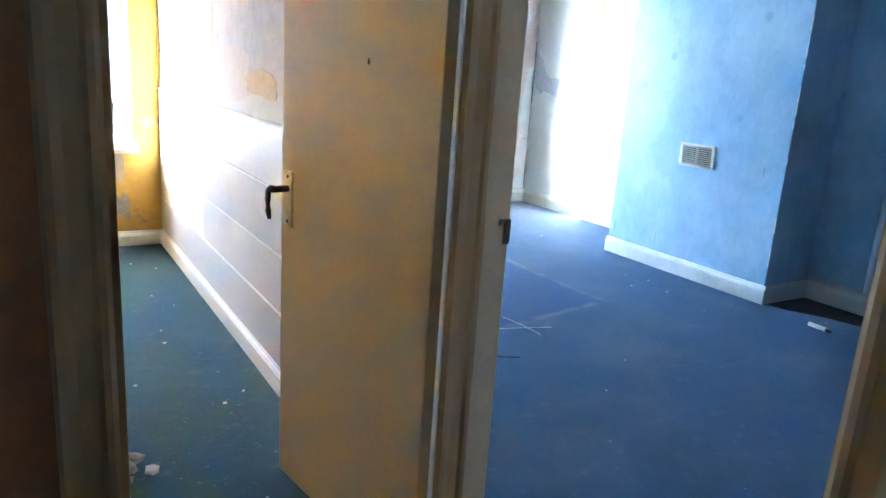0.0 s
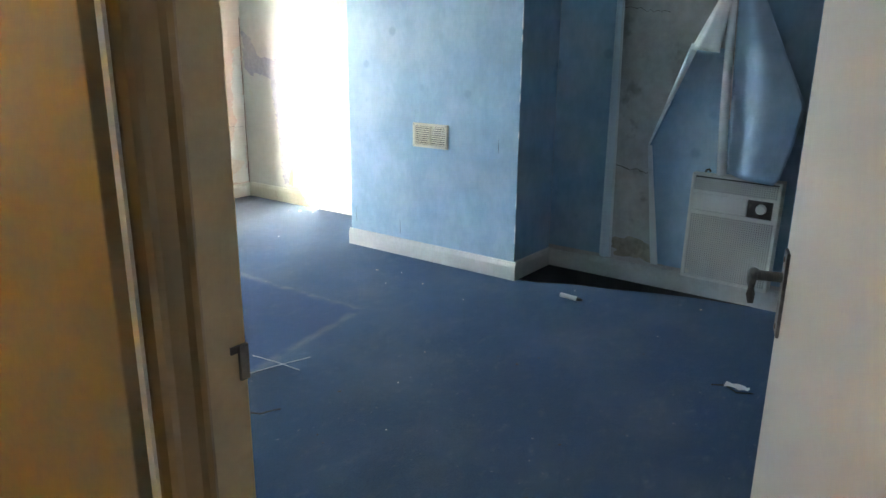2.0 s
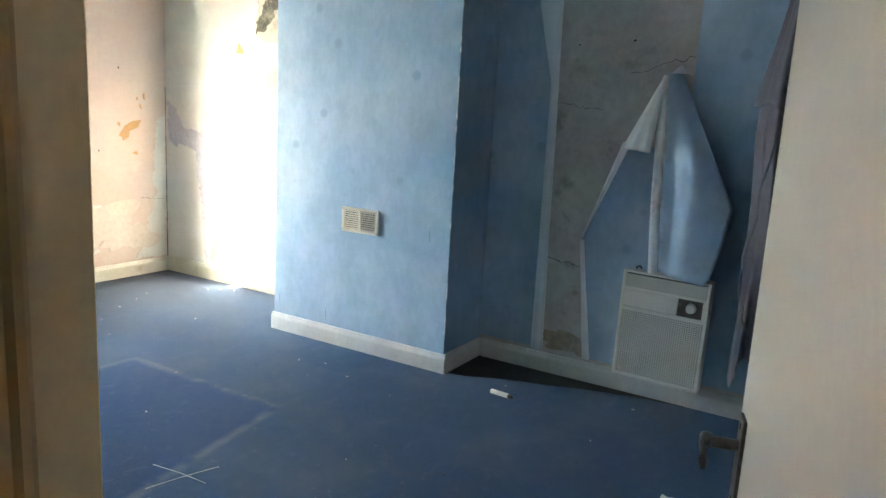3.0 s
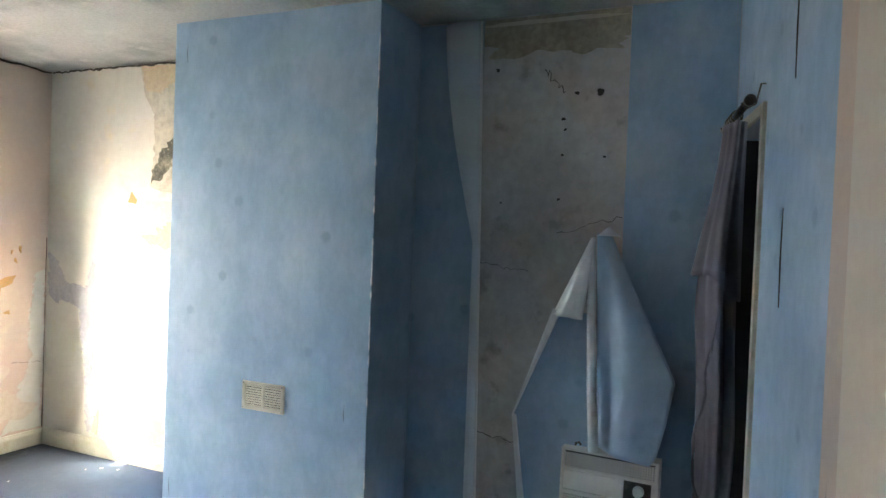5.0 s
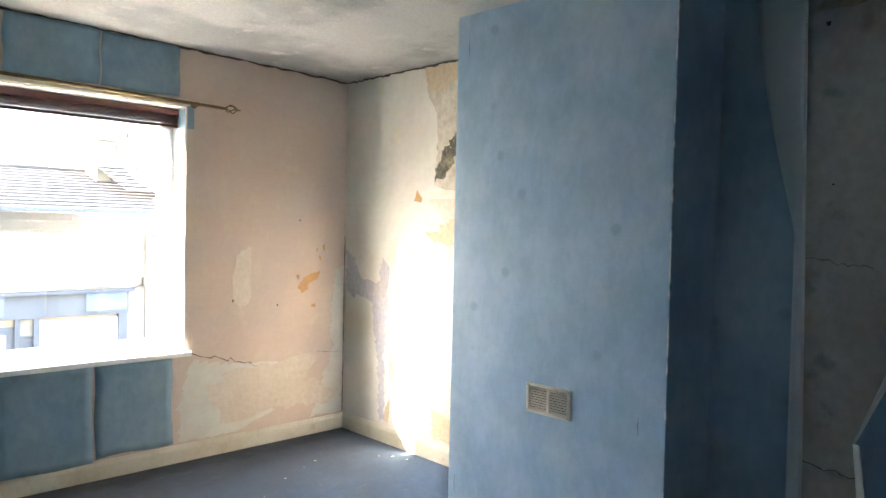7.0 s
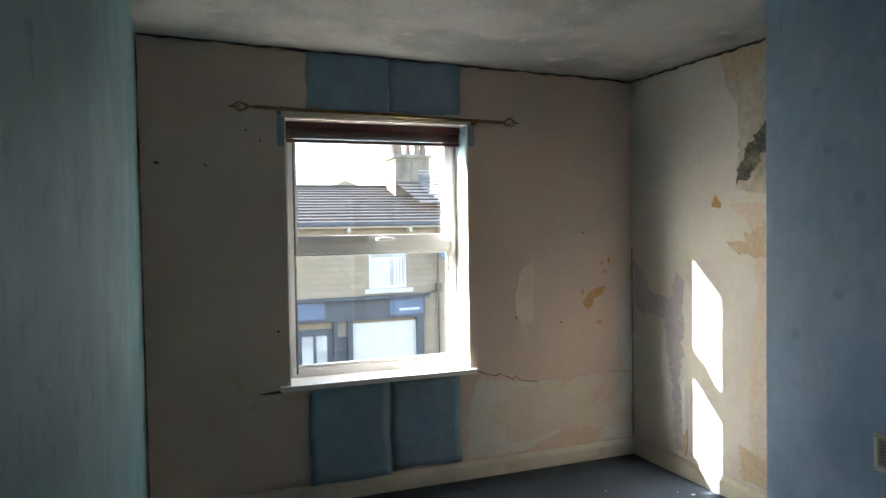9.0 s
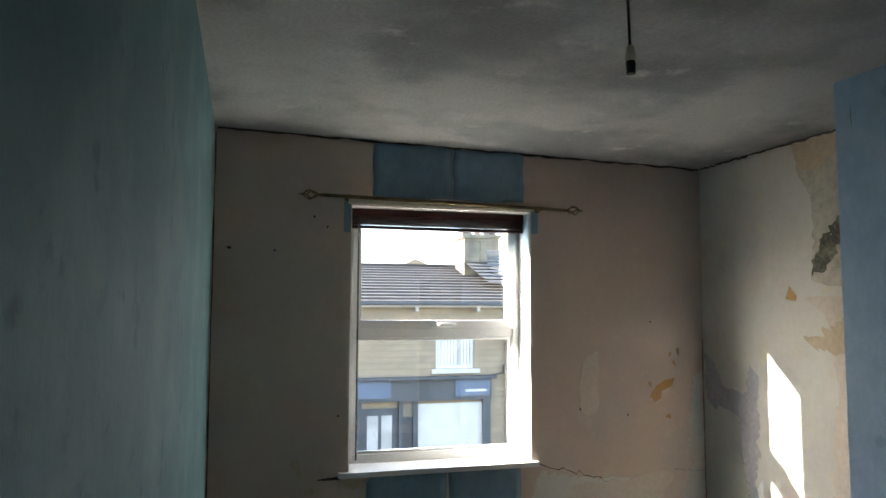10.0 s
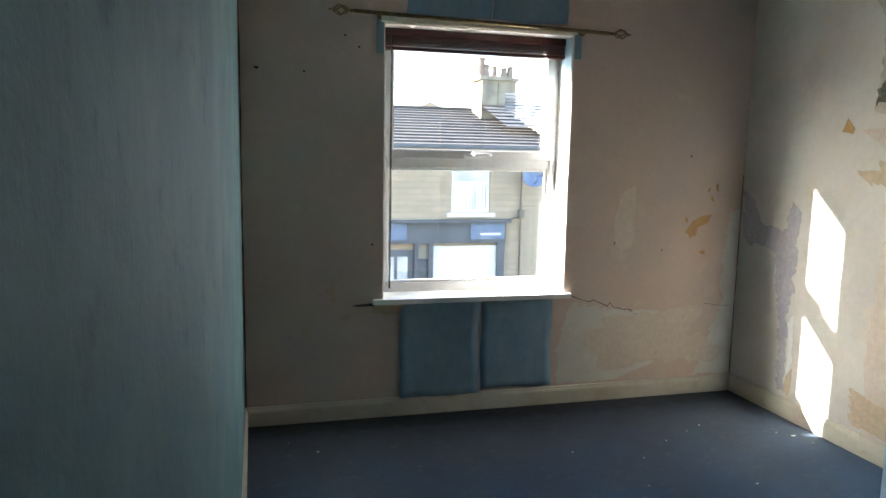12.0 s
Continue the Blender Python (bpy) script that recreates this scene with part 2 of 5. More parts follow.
GLASS = glass_material("window_glass")
STONE = coursed("buff_sandstone", (0.328, 0.254, 0.172), (0.287, 0.221, 0.148), (0.23, 0.189, 0.135), 0.42, 0.15)
CHIM_STONE = surface("weathered_sandstone", (0.246, 0.213, 0.156), (0.164, 0.139, 0.107), (0.107, 0.0984, 0.082), 4, 25, 0.9, 0, 0.5, 0.2)
ROOF = surface("grey_brown_concrete_tile", (0.0861, 0.0722, 0.0615), (0.0656, 0.0558, 0.0492), (0.107, 0.0902, 0.0738), 2, 20, 0.9, 0, 0.3, 0.2)
SLATE = surface("grey_slate", (0.107, 0.0984, 0.0902), (0.0738, 0.0697, 0.0656), None, 4, 25, 0.7, 0, 0.3, 0.2)
SHOP_BLUE = surface("slate_blue_shop_paint", (0.06, 0.062, 0.068), (0.075, 0.077, 0.082), None, 2, 30, 0.5, 0, 0.1, 0.08)
SHOP_PANEL = surface("faded_blue_sign", (0.10, 0.13, 0.19), (0.12, 0.15, 0.21), None, 3, 30, 0.5, 0, 0.05, 0.08)
SHUTTER = surface("white_shutter", (0.541, 0.517, 0.476), (0.492, 0.471, 0.435), None, 3, 30, 0.5, 0, 0.1, 0.05)
SHOP_GLASS = surface("grey_reflecting_glass", (0.36, 0.35, 0.33), (0.50, 0.48, 0.46), None, 2.5, 30, 0.15, 0, 0.02, 0.05)
ASPHALT = surface("asphalt", (0.05, 0.05, 0.052), (0.065, 0.063, 0.06), None, 0.6, 60, 0.9, 0, 0.3, 0.2)
POT = surface("weathered_clay", (0.20, 0.15, 0.11), (0.14, 0.10, 0.08), None, 5, 40, 0.85, 0, 0.2, 0.1)

# ---- mesh helpers ----


def box(bm, x0, x1, y0, y1, z0, z1, m=None, bevel=0.0):
    c = ((x0 + x1) / 2, (y0 + y1) / 2, (z0 + z1) / 2)
    mat = Matrix.Translation(c) @ Matrix.Diagonal((abs(x1 - x0), abs(y1 - y0), abs(z1 - z0), 1))
    made = bmesh.ops.create_cube(bm, size=1, matrix=(m @ mat) if m else mat)
    if bevel:
        edges = list({e for v in made["verts"] for e in v.link_edges})
        bmesh.ops.bevel(bm, geom=edges, offset=bevel, segments=2, affect="EDGES", profile=0.6)


def cyl(bm, a, b, r, r2=None, n=12):
    a, b = Vector(a), Vector(b)
    m = Matrix.Translation((a + b) / 2) @ (b - a).to_track_quat("Z", "Y").to_matrix().to_4x4()
    bmesh.ops.create_cone(bm, cap_ends=True, segments=n, radius1=r, radius2=r if r2 is None else r2, depth=(b - a).length, matrix=m)


def tube(bm, pts, r, n=6, flat=1.0):
    """A round wire along points."""
    pts = [Vector(p) for p in pts]
    rings = []
    for i, p in enumerate(pts):
        d = (pts[min(i + 1, len(pts) - 1)] - pts[max(i - 1, 0)]).normalized()
        q = d.to_track_quat("Z", "Y").to_matrix()
        rr = r[i] if isinstance(r, (list, tuple)) else r
        rings.append([bm.verts.new(p + q @ Vector((math.cos(a) * rr, math.sin(a) * rr * flat, 0))) for a in (2 * math.pi * k / n for k in range(n))])
    for r0, r1 in zip(rings, rings[1:]):
        for k in range(n):
            bm.faces.new((r0[k], r0[(k + 1) % n], r1[(k + 1) % n], r1[k]))
    bm.faces.new(rings[0][::-1])
    bm.faces.new(rings[-1])


def finish(name, bm, material, smooth=False):
    bmesh.ops.recalc_face_normals(bm, faces=bm.faces)
    me = bpy.data.meshes.new(name)
    bm.to_mesh(me)
    bm.free()
    me.materials.append(material)
    if smooth:
        for p in me.polygons:
            p.use_smooth = True
    return me


def part(name, bm, material, parent, label="", smooth=False):
    ob = new(name, finish(name, bm, material, smooth))
    ob.parent = parent
    if label:
        tagged(ob, label)
    return ob


def boxes(name, rows, material, parent=None, label="", m=None, bevel=0.0):
    bm = bmesh.new()
    for r in rows:
        box(bm, *r, m=m, bevel=bevel)
    return part(name, bm, material, parent, label)


def structure(name, rows, material, label, category, m=None, bevel=0.0):
    return tagged(boxes(name, rows, material, None, "", m, bevel), label, category, "", "structure")


def empty(name, label, category, m=None, group="", kind=""):
    ob = new(name)
    ob.empty_display_size = 0.1
    if m:
        ob.matrix_world = m
    return tagged(ob, label, category, group, kind)


def grid_mesh(bm, nu, nv, f):
    vs = [[bm.verts.new(f(u / nu, v / nv)) for v in range(nv + 1)] for u in range(nu + 1)]
    for i in range(nu):
        for j in range(nv):
            bm.faces.new((vs[i][j], vs[i + 1][j], vs[i + 1][j + 1], vs[i][j + 1]))


def thickened(bm, t):
    bmesh.ops.recalc_face_normals(bm, faces=bm.faces)
    bmesh.ops.solidify(bm, geom=bm.faces[:], thickness=t)


def patch(parent, material, axis, plane, u, z, wu, hz, seed, sign, name="plaster_patch", ragged=0.3, lift=0.002, n=56, lean=0.0):
    """A thin ragged-edged remnant on a wall; u is along the wall, plane the wall's face, sign the way into the room."""
    rng = random.Random(seed)
    ph = [rng.uniform(0, 6.28) for _ in range(6)]
    bm = bmesh.new()
    ring = []
    for k in range(n):
        a = 2 * math.pi * k / n
        r = 1 + ragged * (0.55 * math.sin(2 * a + ph[0]) + 0.4 * math.sin(3 * a + ph[1]) + 0.3 * math.sin(5 * a + ph[2]) + 0.22 * math.sin(9 * a + ph[3]) + 0.15 * math.sin(14 * a + ph[4]))
        sq = 1 / max(abs(math.cos(a)), abs(math.sin(a))) ** 0.5
        du, dz = math.cos(a) * r * sq * wu / 2, math.sin(a) * r * sq * hz / 2
        du += lean * dz
        p = plane + sign * lift
        ring.append(bm.verts.new((p, u + du, z + dz) if axis == "x" else (u + du, p, z + dz)))
    f = bm.faces.new(ring)
    made = bmesh.ops.extrude_face_region(bm, geom=[f])
    d = Vector((-sign * lift * 0.9, 0, 0)) if axis == "x" else Vector((0, -sign * lift * 0.9, 0))
    bmesh.ops.translate(bm, verts=[v for v in made["geom"] if isinstance(v, bmesh.types.BMVert)], vec=d)
    return part(name, bm, material, parent)


def crack(parent, axis, plane, sign, u0, z0, u1, z1, seed, r=0.003, wob=0.03, name="crack"):
    rng = random.Random(seed)
    n = 14
    pts = []
    for k in range(n + 1):
        s = k / n
        u = u0 + (u1 - u0) * s + rng.uniform(-wob, wob) * 0.4
        z = z0 + (z1 - z0) * s + (rng.uniform(-wob, wob) if 0 < k < n else 0)
        pts.append((plane + sign * 0.001, u, z) if axis == "x" else (u, plane + sign * 0.001, z))
    bm = bmesh.new()
    tube(bm, pts, [r * rng.uniform(0.4, 1.0) for _ in pts], 5)
    return part(name, bm, CRACK, parent)

# ---- large structure ----
H = 2.70
TOP = 2.95
LX = -3.285      # blue room's partition face
GX = -3.466      # small room's face of the partition
OUT = 0.33       # outer face of the front wall
W0, W1, WZ0, WZ1 = -2.476, -1.294, 0.735, 2.345   # window opening

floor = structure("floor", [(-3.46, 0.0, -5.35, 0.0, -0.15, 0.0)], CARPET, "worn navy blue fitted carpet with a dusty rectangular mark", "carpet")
floor_small = structure("floor_small_room", [(-5.7, GX - 0.001, -4.33, -0.76, -0.15, -0.003)], GREEN_CARPET, "dirty dark green fitted carpet", "carpet")
floor_landing = structure("floor_landing", [(-5.7, -3.461, -7.0, -4.331, -0.15, -0.004)], BROWN_CARPET, "brown landing carpet", "carpet")

# the ceiling of the blue room leans a little up towards the partition
bm = bmesh.new()
grid_mesh(bm, 24, 36, lambda u, v: Vector((-3.40 + 3.5 * u, -5.4 + 5.5 * v, H - 0.0222 * (-3.40 + 3.5 * u) + 0.006 * noise.noise((u * 5, v * 7, 0)))))
ceiling = tagged(new("ceiling", finish("ceiling", bm, CEIL)), "stained white textured ceiling", "ceiling", "", "structure")
structure("ceiling_small_room", [(-5.7, -3.40, -4.4, -0.7, 2.70, 2.78)], CEIL, "white ceiling of the small room", "ceiling")
structure("ceiling_landing", [(-5.7, -3.40, -7.05, -4.4, 2.72, 2.80)], CEIL, "white ceiling of the landing", "ceiling")
# unseen slab added above the ceilings to keep sky light out
structure("sky_cover", [(-6.0, 0.5, -7.3, 0.6, TOP, TOP + 0.1)], DARK, "plain unseen covering added over the ceilings to block the sky", "roof")

wall_front = structure("wall_front", [
    (LX, W0, 0, OUT, -3.0, TOP), (W1, 0.35, 0, OUT, -3.0, TOP),
    (W0, W1, 0, OUT, -3.0, WZ0 - 0.03), (W0, W1, 0, OUT, WZ1, TOP)], PINK, "pink-beige bare plaster wall with stains round the window", "wall")
wall_alcove = structure("wall_alcove", [(0, 0.35, -1.81, 0, 0, TOP)], CREAM_WALL, "stained cream plaster wall with peeled patches", "wall")
chimney_breast = structure("chimney_breast", [(-0.60, 0.35, -3.085, -1.81, 0, TOP)], BLUE, "light blue papered chimney breast with round damp spots", "chimney breast", None, 0.006)
wall_east = structure("wall_east", [(-0.19, 0.35, -4.63, -3.085, 0, TOP)], PLASTER, "alcove wall of bare grey plaster under peeled blue wallpaper", "wall")
for y0, y1, z0, z1 in ((-3.44, -3.088, 0.13, 2.70), (-4.618, -4.16, 0.13, 2.71), (-4.16, -3.80, 0.13, 0.95)):
    boxes("wallpaper_drop", [(-0.193, -0.19, y0, y1, z0, z1)], BLUE, wall_east, "blue wallpaper still stuck to the wall")

# partition: blue room side and small room side
PD = -4.325


def wedge(bm, y0, y1, z0, z1):
    """A stretch of the partition, whose blue room face runs a little askew."""
    c = []
    for z in (z0, z1):
        c.append([bm.verts.new((x, y, z)) for x, y in ((-3.447, y0), (face_x(y0), y0), (face_x(y1), y1), (-3.446, y1))])
    for k in range(4):
        bm.faces.new((c[0][k], c[0][(k + 1) % 4], c[1][(k + 1) % 4], c[1][k]))
    bm.faces.new(c[0][::-1])
    bm.faces.new(c[1])


def face_x(y):
    y = max(y, -4.33)
    return LX if y > -2.6 else LX - 0.1374 * ((y + 2.6) / 1.73) ** 2


bm = bmesh.new()
wedge(bm, -2.6, 0, 0, TOP)
for k in range(24):
    wedge(bm, -2.6 + (PD + 2.6) * (k + 1) / 24, -2.6 + (PD + 2.6) * k / 24, 0, TOP)
wedge(bm, -5.35, -5.115, 0, TOP)
wedge(bm, -5.115, PD, 2.06, TOP)
wall_partition = tagged(part("wall_partition", bm, TEAL, None), "teal blown wallpaper on the partition wall", "wall", "", "structure")
wall_small_east = structure("wall_small_room_east", [(GX, -3.446, PD, -0.78, 0, TOP)], CREAM_WALL, "grubby white plaster wall of the small room", "wall")
structure("wall_landing_east", [(GX, -3.446, -7.0, -5.115, 0, TOP), (GX, -3.446, -5.115, PD, 2.06, TOP)], LANDING_WALL, "brown papered landing wall", "wall")

# the wall beside the cupboard runs askew
SK = Matrix.Translation((-0.19, -4.62, 0)) @ Matrix.Rotation(math.atan(0.2), 4, "Z")
wall_skew = structure("wall_cupboard", [(-3.30, -0.585, -0.12, 0, 0, TOP), (-0.585, 0.3, -0.12, 0, 2.09, TOP)], BLUE, "light blue papered wall with a cupboard opening", "wall", SK)
# cupboard surfaces are coloured near black in place of the shade inside
structure("cupboard_inside", [(-1.2, 0.3, -1.0, -0.95, 0, TOP), (-1.2, -1.15, -0.95, -0.121, 0, TOP), (0.02, 0.3, -0.95, -0.015, 0, 2.085)], DARK, "near-black cupboard walls, shade put into their colour", "wall", SK)
structure("cupboard_floor", [(-1.2, 0.3, -1.0, -0.02, -0.1, -0.002)], DARK, "near-black cupboard floor, shade put into its colour", "floor", SK)
structure("cupboard_ceiling", [(-1.2, 0.3, -1.0, -0.121, 2.3, 2.4)], DARK, "near-black cupboard ceiling, shade put into its colour", "ceiling", SK)
boxes("bare_plaster", [(-3.0, -1.445, 0, 0.0025, 0.13, TOP - 0.2)], PINK, wall_skew, "bare pink plaster past the paper's edge", SK)
cup = structure("cupboard_trim", [(-0.625, -0.585, -0.125, 0.014, 0, 2.13), (-0.585, -0.005, -0.125, 0.014, 2.09, 2.13)], SKIRT, "narrow cream painted frame of the cupboard opening", "trim", SK, 0.003)

# small room and landing
# window head, out of view, is set low to cut the fill light
structure("wall_small_front", [(-5.7, -4.75, -0.78, -0.30, 0, TOP), (-3.63, GX + 0.09, -0.78, -0.002, 0, TOP), (-4.75, -3.63, -0.78, -0.3, 0, 0.60), (-4.75, -3.63, -0.78, -0.3, 2.0, TOP)], YELLOW, "mustard yellow wall round the small room window", "wall")
# unseen west wall; its yellow is chosen to warm light on the door
structure("wall_small_west", [(-5.75, -5.65, -4.4, -0.7, 0, TOP)], YELLOW, "unseen small room wall, mustard to cut and warm the bounced light", "wall")
structure("wall_landing_front", [(-5.7, -4.19, -4.43, -4.33, 0, TOP), (-4.19, -3.48, -4.43, -4.33, 2.06, TOP)], LANDING_WALL, "brown papered landing wall beside the doorway", "wall")
structure("wall_landing_west", [(-5.75, -5.65, -7.05, -4.4, 0, TOP)], LANDING_WALL, "brown papered landing wall", "wall")
# opening behind the camera is added to let sky light onto the landing
structure("wall_landing_back", [(-5.7, -5.5, -7.1, -7.0, 0, TOP), (-5.1, -3.2, -7.1, -7.0, 0, TOP), (-5.5, -5.1, -7.1, -7.0, 0, 1.85), (-5.5, -5.1, -7.1, -7.0, 2.02, TOP)], LANDING_WALL, "brown papered landing wall with an unseen opening added for light", "wall")

# the small room's board panelling
for i, (z0, z1) in enumerate(((0.10, 0.299), (0.309, 0.515), (0.525, 0.742), (0.752, 0.964))):
    y = -4.28
    while y < -0.80:
        y1 = min(y + 1.16, -0.79)
        boxes("panel", [(GX - 0.012, GX, y, y1 - 0.004, z0, z1)], GREY_TILE, wall_small_east, "pale grey wall board")
        y = y1
boxes("joint", [(GX - 0.014, GX, -4.28, -0.79, z - 0.004, z + 0.004) for z in (0.304, 0.52, 0.747)] + [(GX - 0.016, GX, -4.28, -0.79, 0.965, 0.975)], JOINT, wall_small_east, "white joint between boards")
# bare plaster and damp above the boards
for u, z, wu, hz, sd, mt in ((-2.75, 1.55, 1.5, 1.0, 401, PLASTER), (-2.35, 1.13, 0.8, 0.20, 402, PALE), (-2.0, 1.35, 0.25, 0.5, 403, OCHRE), (-2.85, 1.10, 0.35, 0.10, 404, OCHRE)):
    patch(wall_small_east, mt, "x", GX, u, z, wu, hz, sd, -1, ragged=0.16, lift=0.0015 + 0.0006 * (sd - 400))
for u, z, wu, hz, sd, mt in ((-3.75, 0.52, 0.10, 0.34, 411, OCHRE), (-3.70, 0.25, 0.08, 0.16, 412, DIRTY), (-3.78, 0.80, 0.12, 0.12, 413, DIRTY)):
    patch(wall_small_east, mt, "y", -0.78, u, z, wu, hz, sd, -1, ragged=0.4)
# skirting boards


def skirting(name, x0, y0, x1, y1, material, label, h=0.125, t=0.018):
    """A board with a rounded top edge along a wall; the room lies to the left of its run."""
    a, b = Vector((x0, y0, 0)), Vector((x1, y1, 0))
    d = b - a
    m = Matrix.Translation(a) @ Matrix.Rotation(math.atan2(d.y, d.x), 4, "Z")
    bm = bmesh.new()
    prof = [(0.0, 0.001), (t, 0.001), (t, h - 0.03), (t * 0.8, h - 0.018), (t * 0.55, h - 0.010), (t * 0.5, h - 0.003), (t * 0.25, h), (0, h)]
    n = max(2, int(d.length / 0.12))
    rings = []
    for i in range(n + 1):
        wob = 0.0015 * noise.noise((x0 + i * 0.4, y0, 1))
        rings.append([bm.verts.new(m @ Vector((d.length * i / n, p + (wob if p else 0), q))) for p, q in prof])
    for r0, r1 in zip(rings, rings[1:]):
        for k in range(len(prof)):
            bm.faces.new((r0[k], r0[(k + 1) % len(prof)], r1[(k + 1) % len(prof)], r1[k]))
    bm.faces.new(rings[0])
    bm.faces.new(rings[-1][::-1])
    return tagged(part(name, bm, material, None), label, "baseboard", "", "structure")


skirting("baseboard", 0, 0, LX, 0, SKIRT, "chipped cream gloss baseboard under the window", 0.115)
skirting("baseboard", 0, -1.81, 0, -0.018, SKIRT, "chipped cream gloss baseboard in the alcove", 0.12)
skirting("baseboard", -0.60, -3.103, -0.60, -1.80, SKIRT_WHITE, "white painted baseboard round the chimney breast", 0.108)
skirting("baseboard", -0.19, -3.085, -0.60, -3.085, SKIRT_WHITE, "white painted baseboard round the chimney breast", 0.108)
skirting("baseboard", -0.19, -4.60, -0.19, -3.103, SKIRT_WHITE, "white painted baseboard under the heater", 0.108, 0.022)
for k in range(3):
    y0, y1 = -2.6 - 0.573 * k, -2.6 - 0.573 * (k + 1)
    skirting("baseboard", face_x(y0), y0, face_x(y1), y1, SKIRT, "cream gloss baseboard along the partition", 0.115)
skirting("baseboard", LX, -0.018, LX, -2.6, SKIRT, "cream gloss baseboard along the partition", 0.115)
skirting("baseboard", GX, -4.28, GX, -0.80, WHITE, "scuffed white baseboard in the small room", 0.10, 0.024)
skirting("baseboard", GX, -0.78, -5.65, -0.78, WHITE, "broken cream baseboard below the small window", 0.09, 0.024)
p0, p1 = SK @ Vector((-3.1, 0, 0)), SK @ Vector((-0.63, 0, 0))
skirting("baseboard", p0.x, p0.y, p1.x, p1.y, SKIRT_WHITE, "white painted baseboard beside the cupboard", 0.12)

# ---- windows ----


def bars(name, parent, y0, y1, x0, x1, z0, z1, w, material=UPVC, label="", bevel=0.004):
    """A rectangular frame of four mitred bars."""
    return boxes(name, [(x0, x0 + w, y0, y1, z0, z1), (x1 - w, x1, y0, y1, z0, z1), (x0 + w, x1 - w, y0, y1, z0, z0 + w), (x0 + w, x1 - w, y0, y1, z1 - w, z1)], material, parent, label, None, bevel)


def pane(parent, x0, x1, y, z0, z1):
    ob = boxes("pane", [(x0, x1, y, y + 0.006, z0, z1)], GLASS, parent, "clear glass pane")
    ob.visible_shadow = False
    return ob


win = empty("window_1", "white plastic window with a top opening light over a fixed pane", "window", None, "", "structure")
FY = 0.20
bars("window_frame", win, FY, FY + 0.07, W0, W1, WZ0, WZ1, 0.055)
boxes("transom", [(W0 + 0.055, W1 - 0.055, FY, FY + 0.07, 1.52, 1.585)], UPVC, win, "", None, 0.004)
sash = bars("sash", win, FY - 0.022, FY + 0.05, W0 + 0.040, W1 - 0.040, 1.575, WZ1 - 0.02, 0.055, UPVC, "opening top light")
bars("glazing_bead", win, FY + 0.012, FY + 0.03, W0 + 0.056, W1 - 0.056, WZ0 + 0.056, 1.519, 0.018)
pane(win, W0 + 0.06, W1 - 0.06, FY + 0.03, WZ0 + 0.06, 1.52)
pane(win, W0 + 0.09, W1 - 0.09, FY + 0.031, 1.63, WZ1 - 0.075)
bm = bmesh.new()
box(bm, -1.93, -1.86, FY - 0.036, FY - 0.022, 1.588, 1.612, None, 0.004)
tube(bm, [(-1.88, FY - 0.045, 1.60), (-1.86, FY - 0.056, 1.603), (-1.80, FY - 0.058, 1.606), (-1.76, FY - 0.056, 1.604)], [0.011, 0.011, 0.009, 0.007], 8)
part("window_handle", bm, UPVC, win, "white lever handle", True)
bm = bmesh.new()
box(bm, W1 - 0.05, W1 - 0.025, FY - 0.016, FY - 0.001, 1.40, 1.66, None, 0.003)
part("hinge", bm, UPVC, win)
structure("window_reveal", [(W0 - 0.001, W0 + 0.006, 0.004, FY - 0.001, WZ0, WZ1), (W1 - 0.006, W1 + 0.001, 0.004, FY - 0.001, WZ0, WZ1), (W0 + 0.006, W1 - 0.006, 0.004, FY - 0.001, WZ1 - 0.006, WZ1 + 0.001)], WHITE, "white painted window reveal", "trim")
structure("window_sill", [(W0 - 0.06, W1 + 0.035, -0.04, 0.0, WZ0 - 0.03, WZ0), (W0 + 0.001, W1 - 0.001, 0.0, FY, WZ0 - 0.0295, WZ0)], WHITE, "white painted window sill, chipped at the ends", "sill")
structure("outer_sill", [(W0 - 0.1, W1 + 0.1, FY + 0.071, OUT + 0.06, WZ0 - 0.10, WZ0 - 0.028)], CHIM_STONE, "stone outer sill", "sill")
structure("window_head", [(W0 - 0.02, W1 + 0.02, -0.012, -0.001, WZ1 + 0.002, WZ1 + 0.045)], SKIRT, "cream painted batten over the window", "trim", None, 0.003)

win2 = empty("window_2", "white window of the small room", "window", None, "", "structure")
bars("window_frame", win2, -0.55, -0.48, -4.75, -3.63, 0.60, 2.0, 0.055)
boxes("transom", [(-4.69, -3.69, -0.55, -0.48, 1.5, 1.565)], UPVC, win2)
boxes("window_sill", [(-4.78, -3.60, -0.84, -0.551, 0.58, 0.605)], WHITE, win2)
pane(win2, -4.69, -3.69, -0.52, 0.66, 1.5)
pane(win2, -4.69, -3.69, -0.52, 1.565, 1.94)

# ---- door frames ----
# lining of the blue room's doorway: rebate on the room side
lining = empty("door_frame_2", "worn cream painted door lining with a chipped edge", "door frame", None, "", "structure")
# strike jamb takes the paler paint that stands for light falling on it
boxes("jamb", [(-3.50, -3.42, PD, -4.346, 0, 2.045)], LINING_LIT, lining, "", None, 0.002)
boxes("jamb", [(-3.50, -3.425, -5.083, -5.115, 0, 2.045)], FRAME_PAINT, lining, "", None, 0.002)
boxes("head", [(-3.50, -3.425, -5.115, PD, 2.03, 2.06)], FRAME_PAINT, lining)
boxes("strike_plate", [(-3.433, -3.4195, -4.351, -4.3455, 0.865, 0.915), (-3.445, -3.433, -4.349, -4.3455, 0.905, 0.915)], DARK_METAL, lining, "small dark metal strike plate")


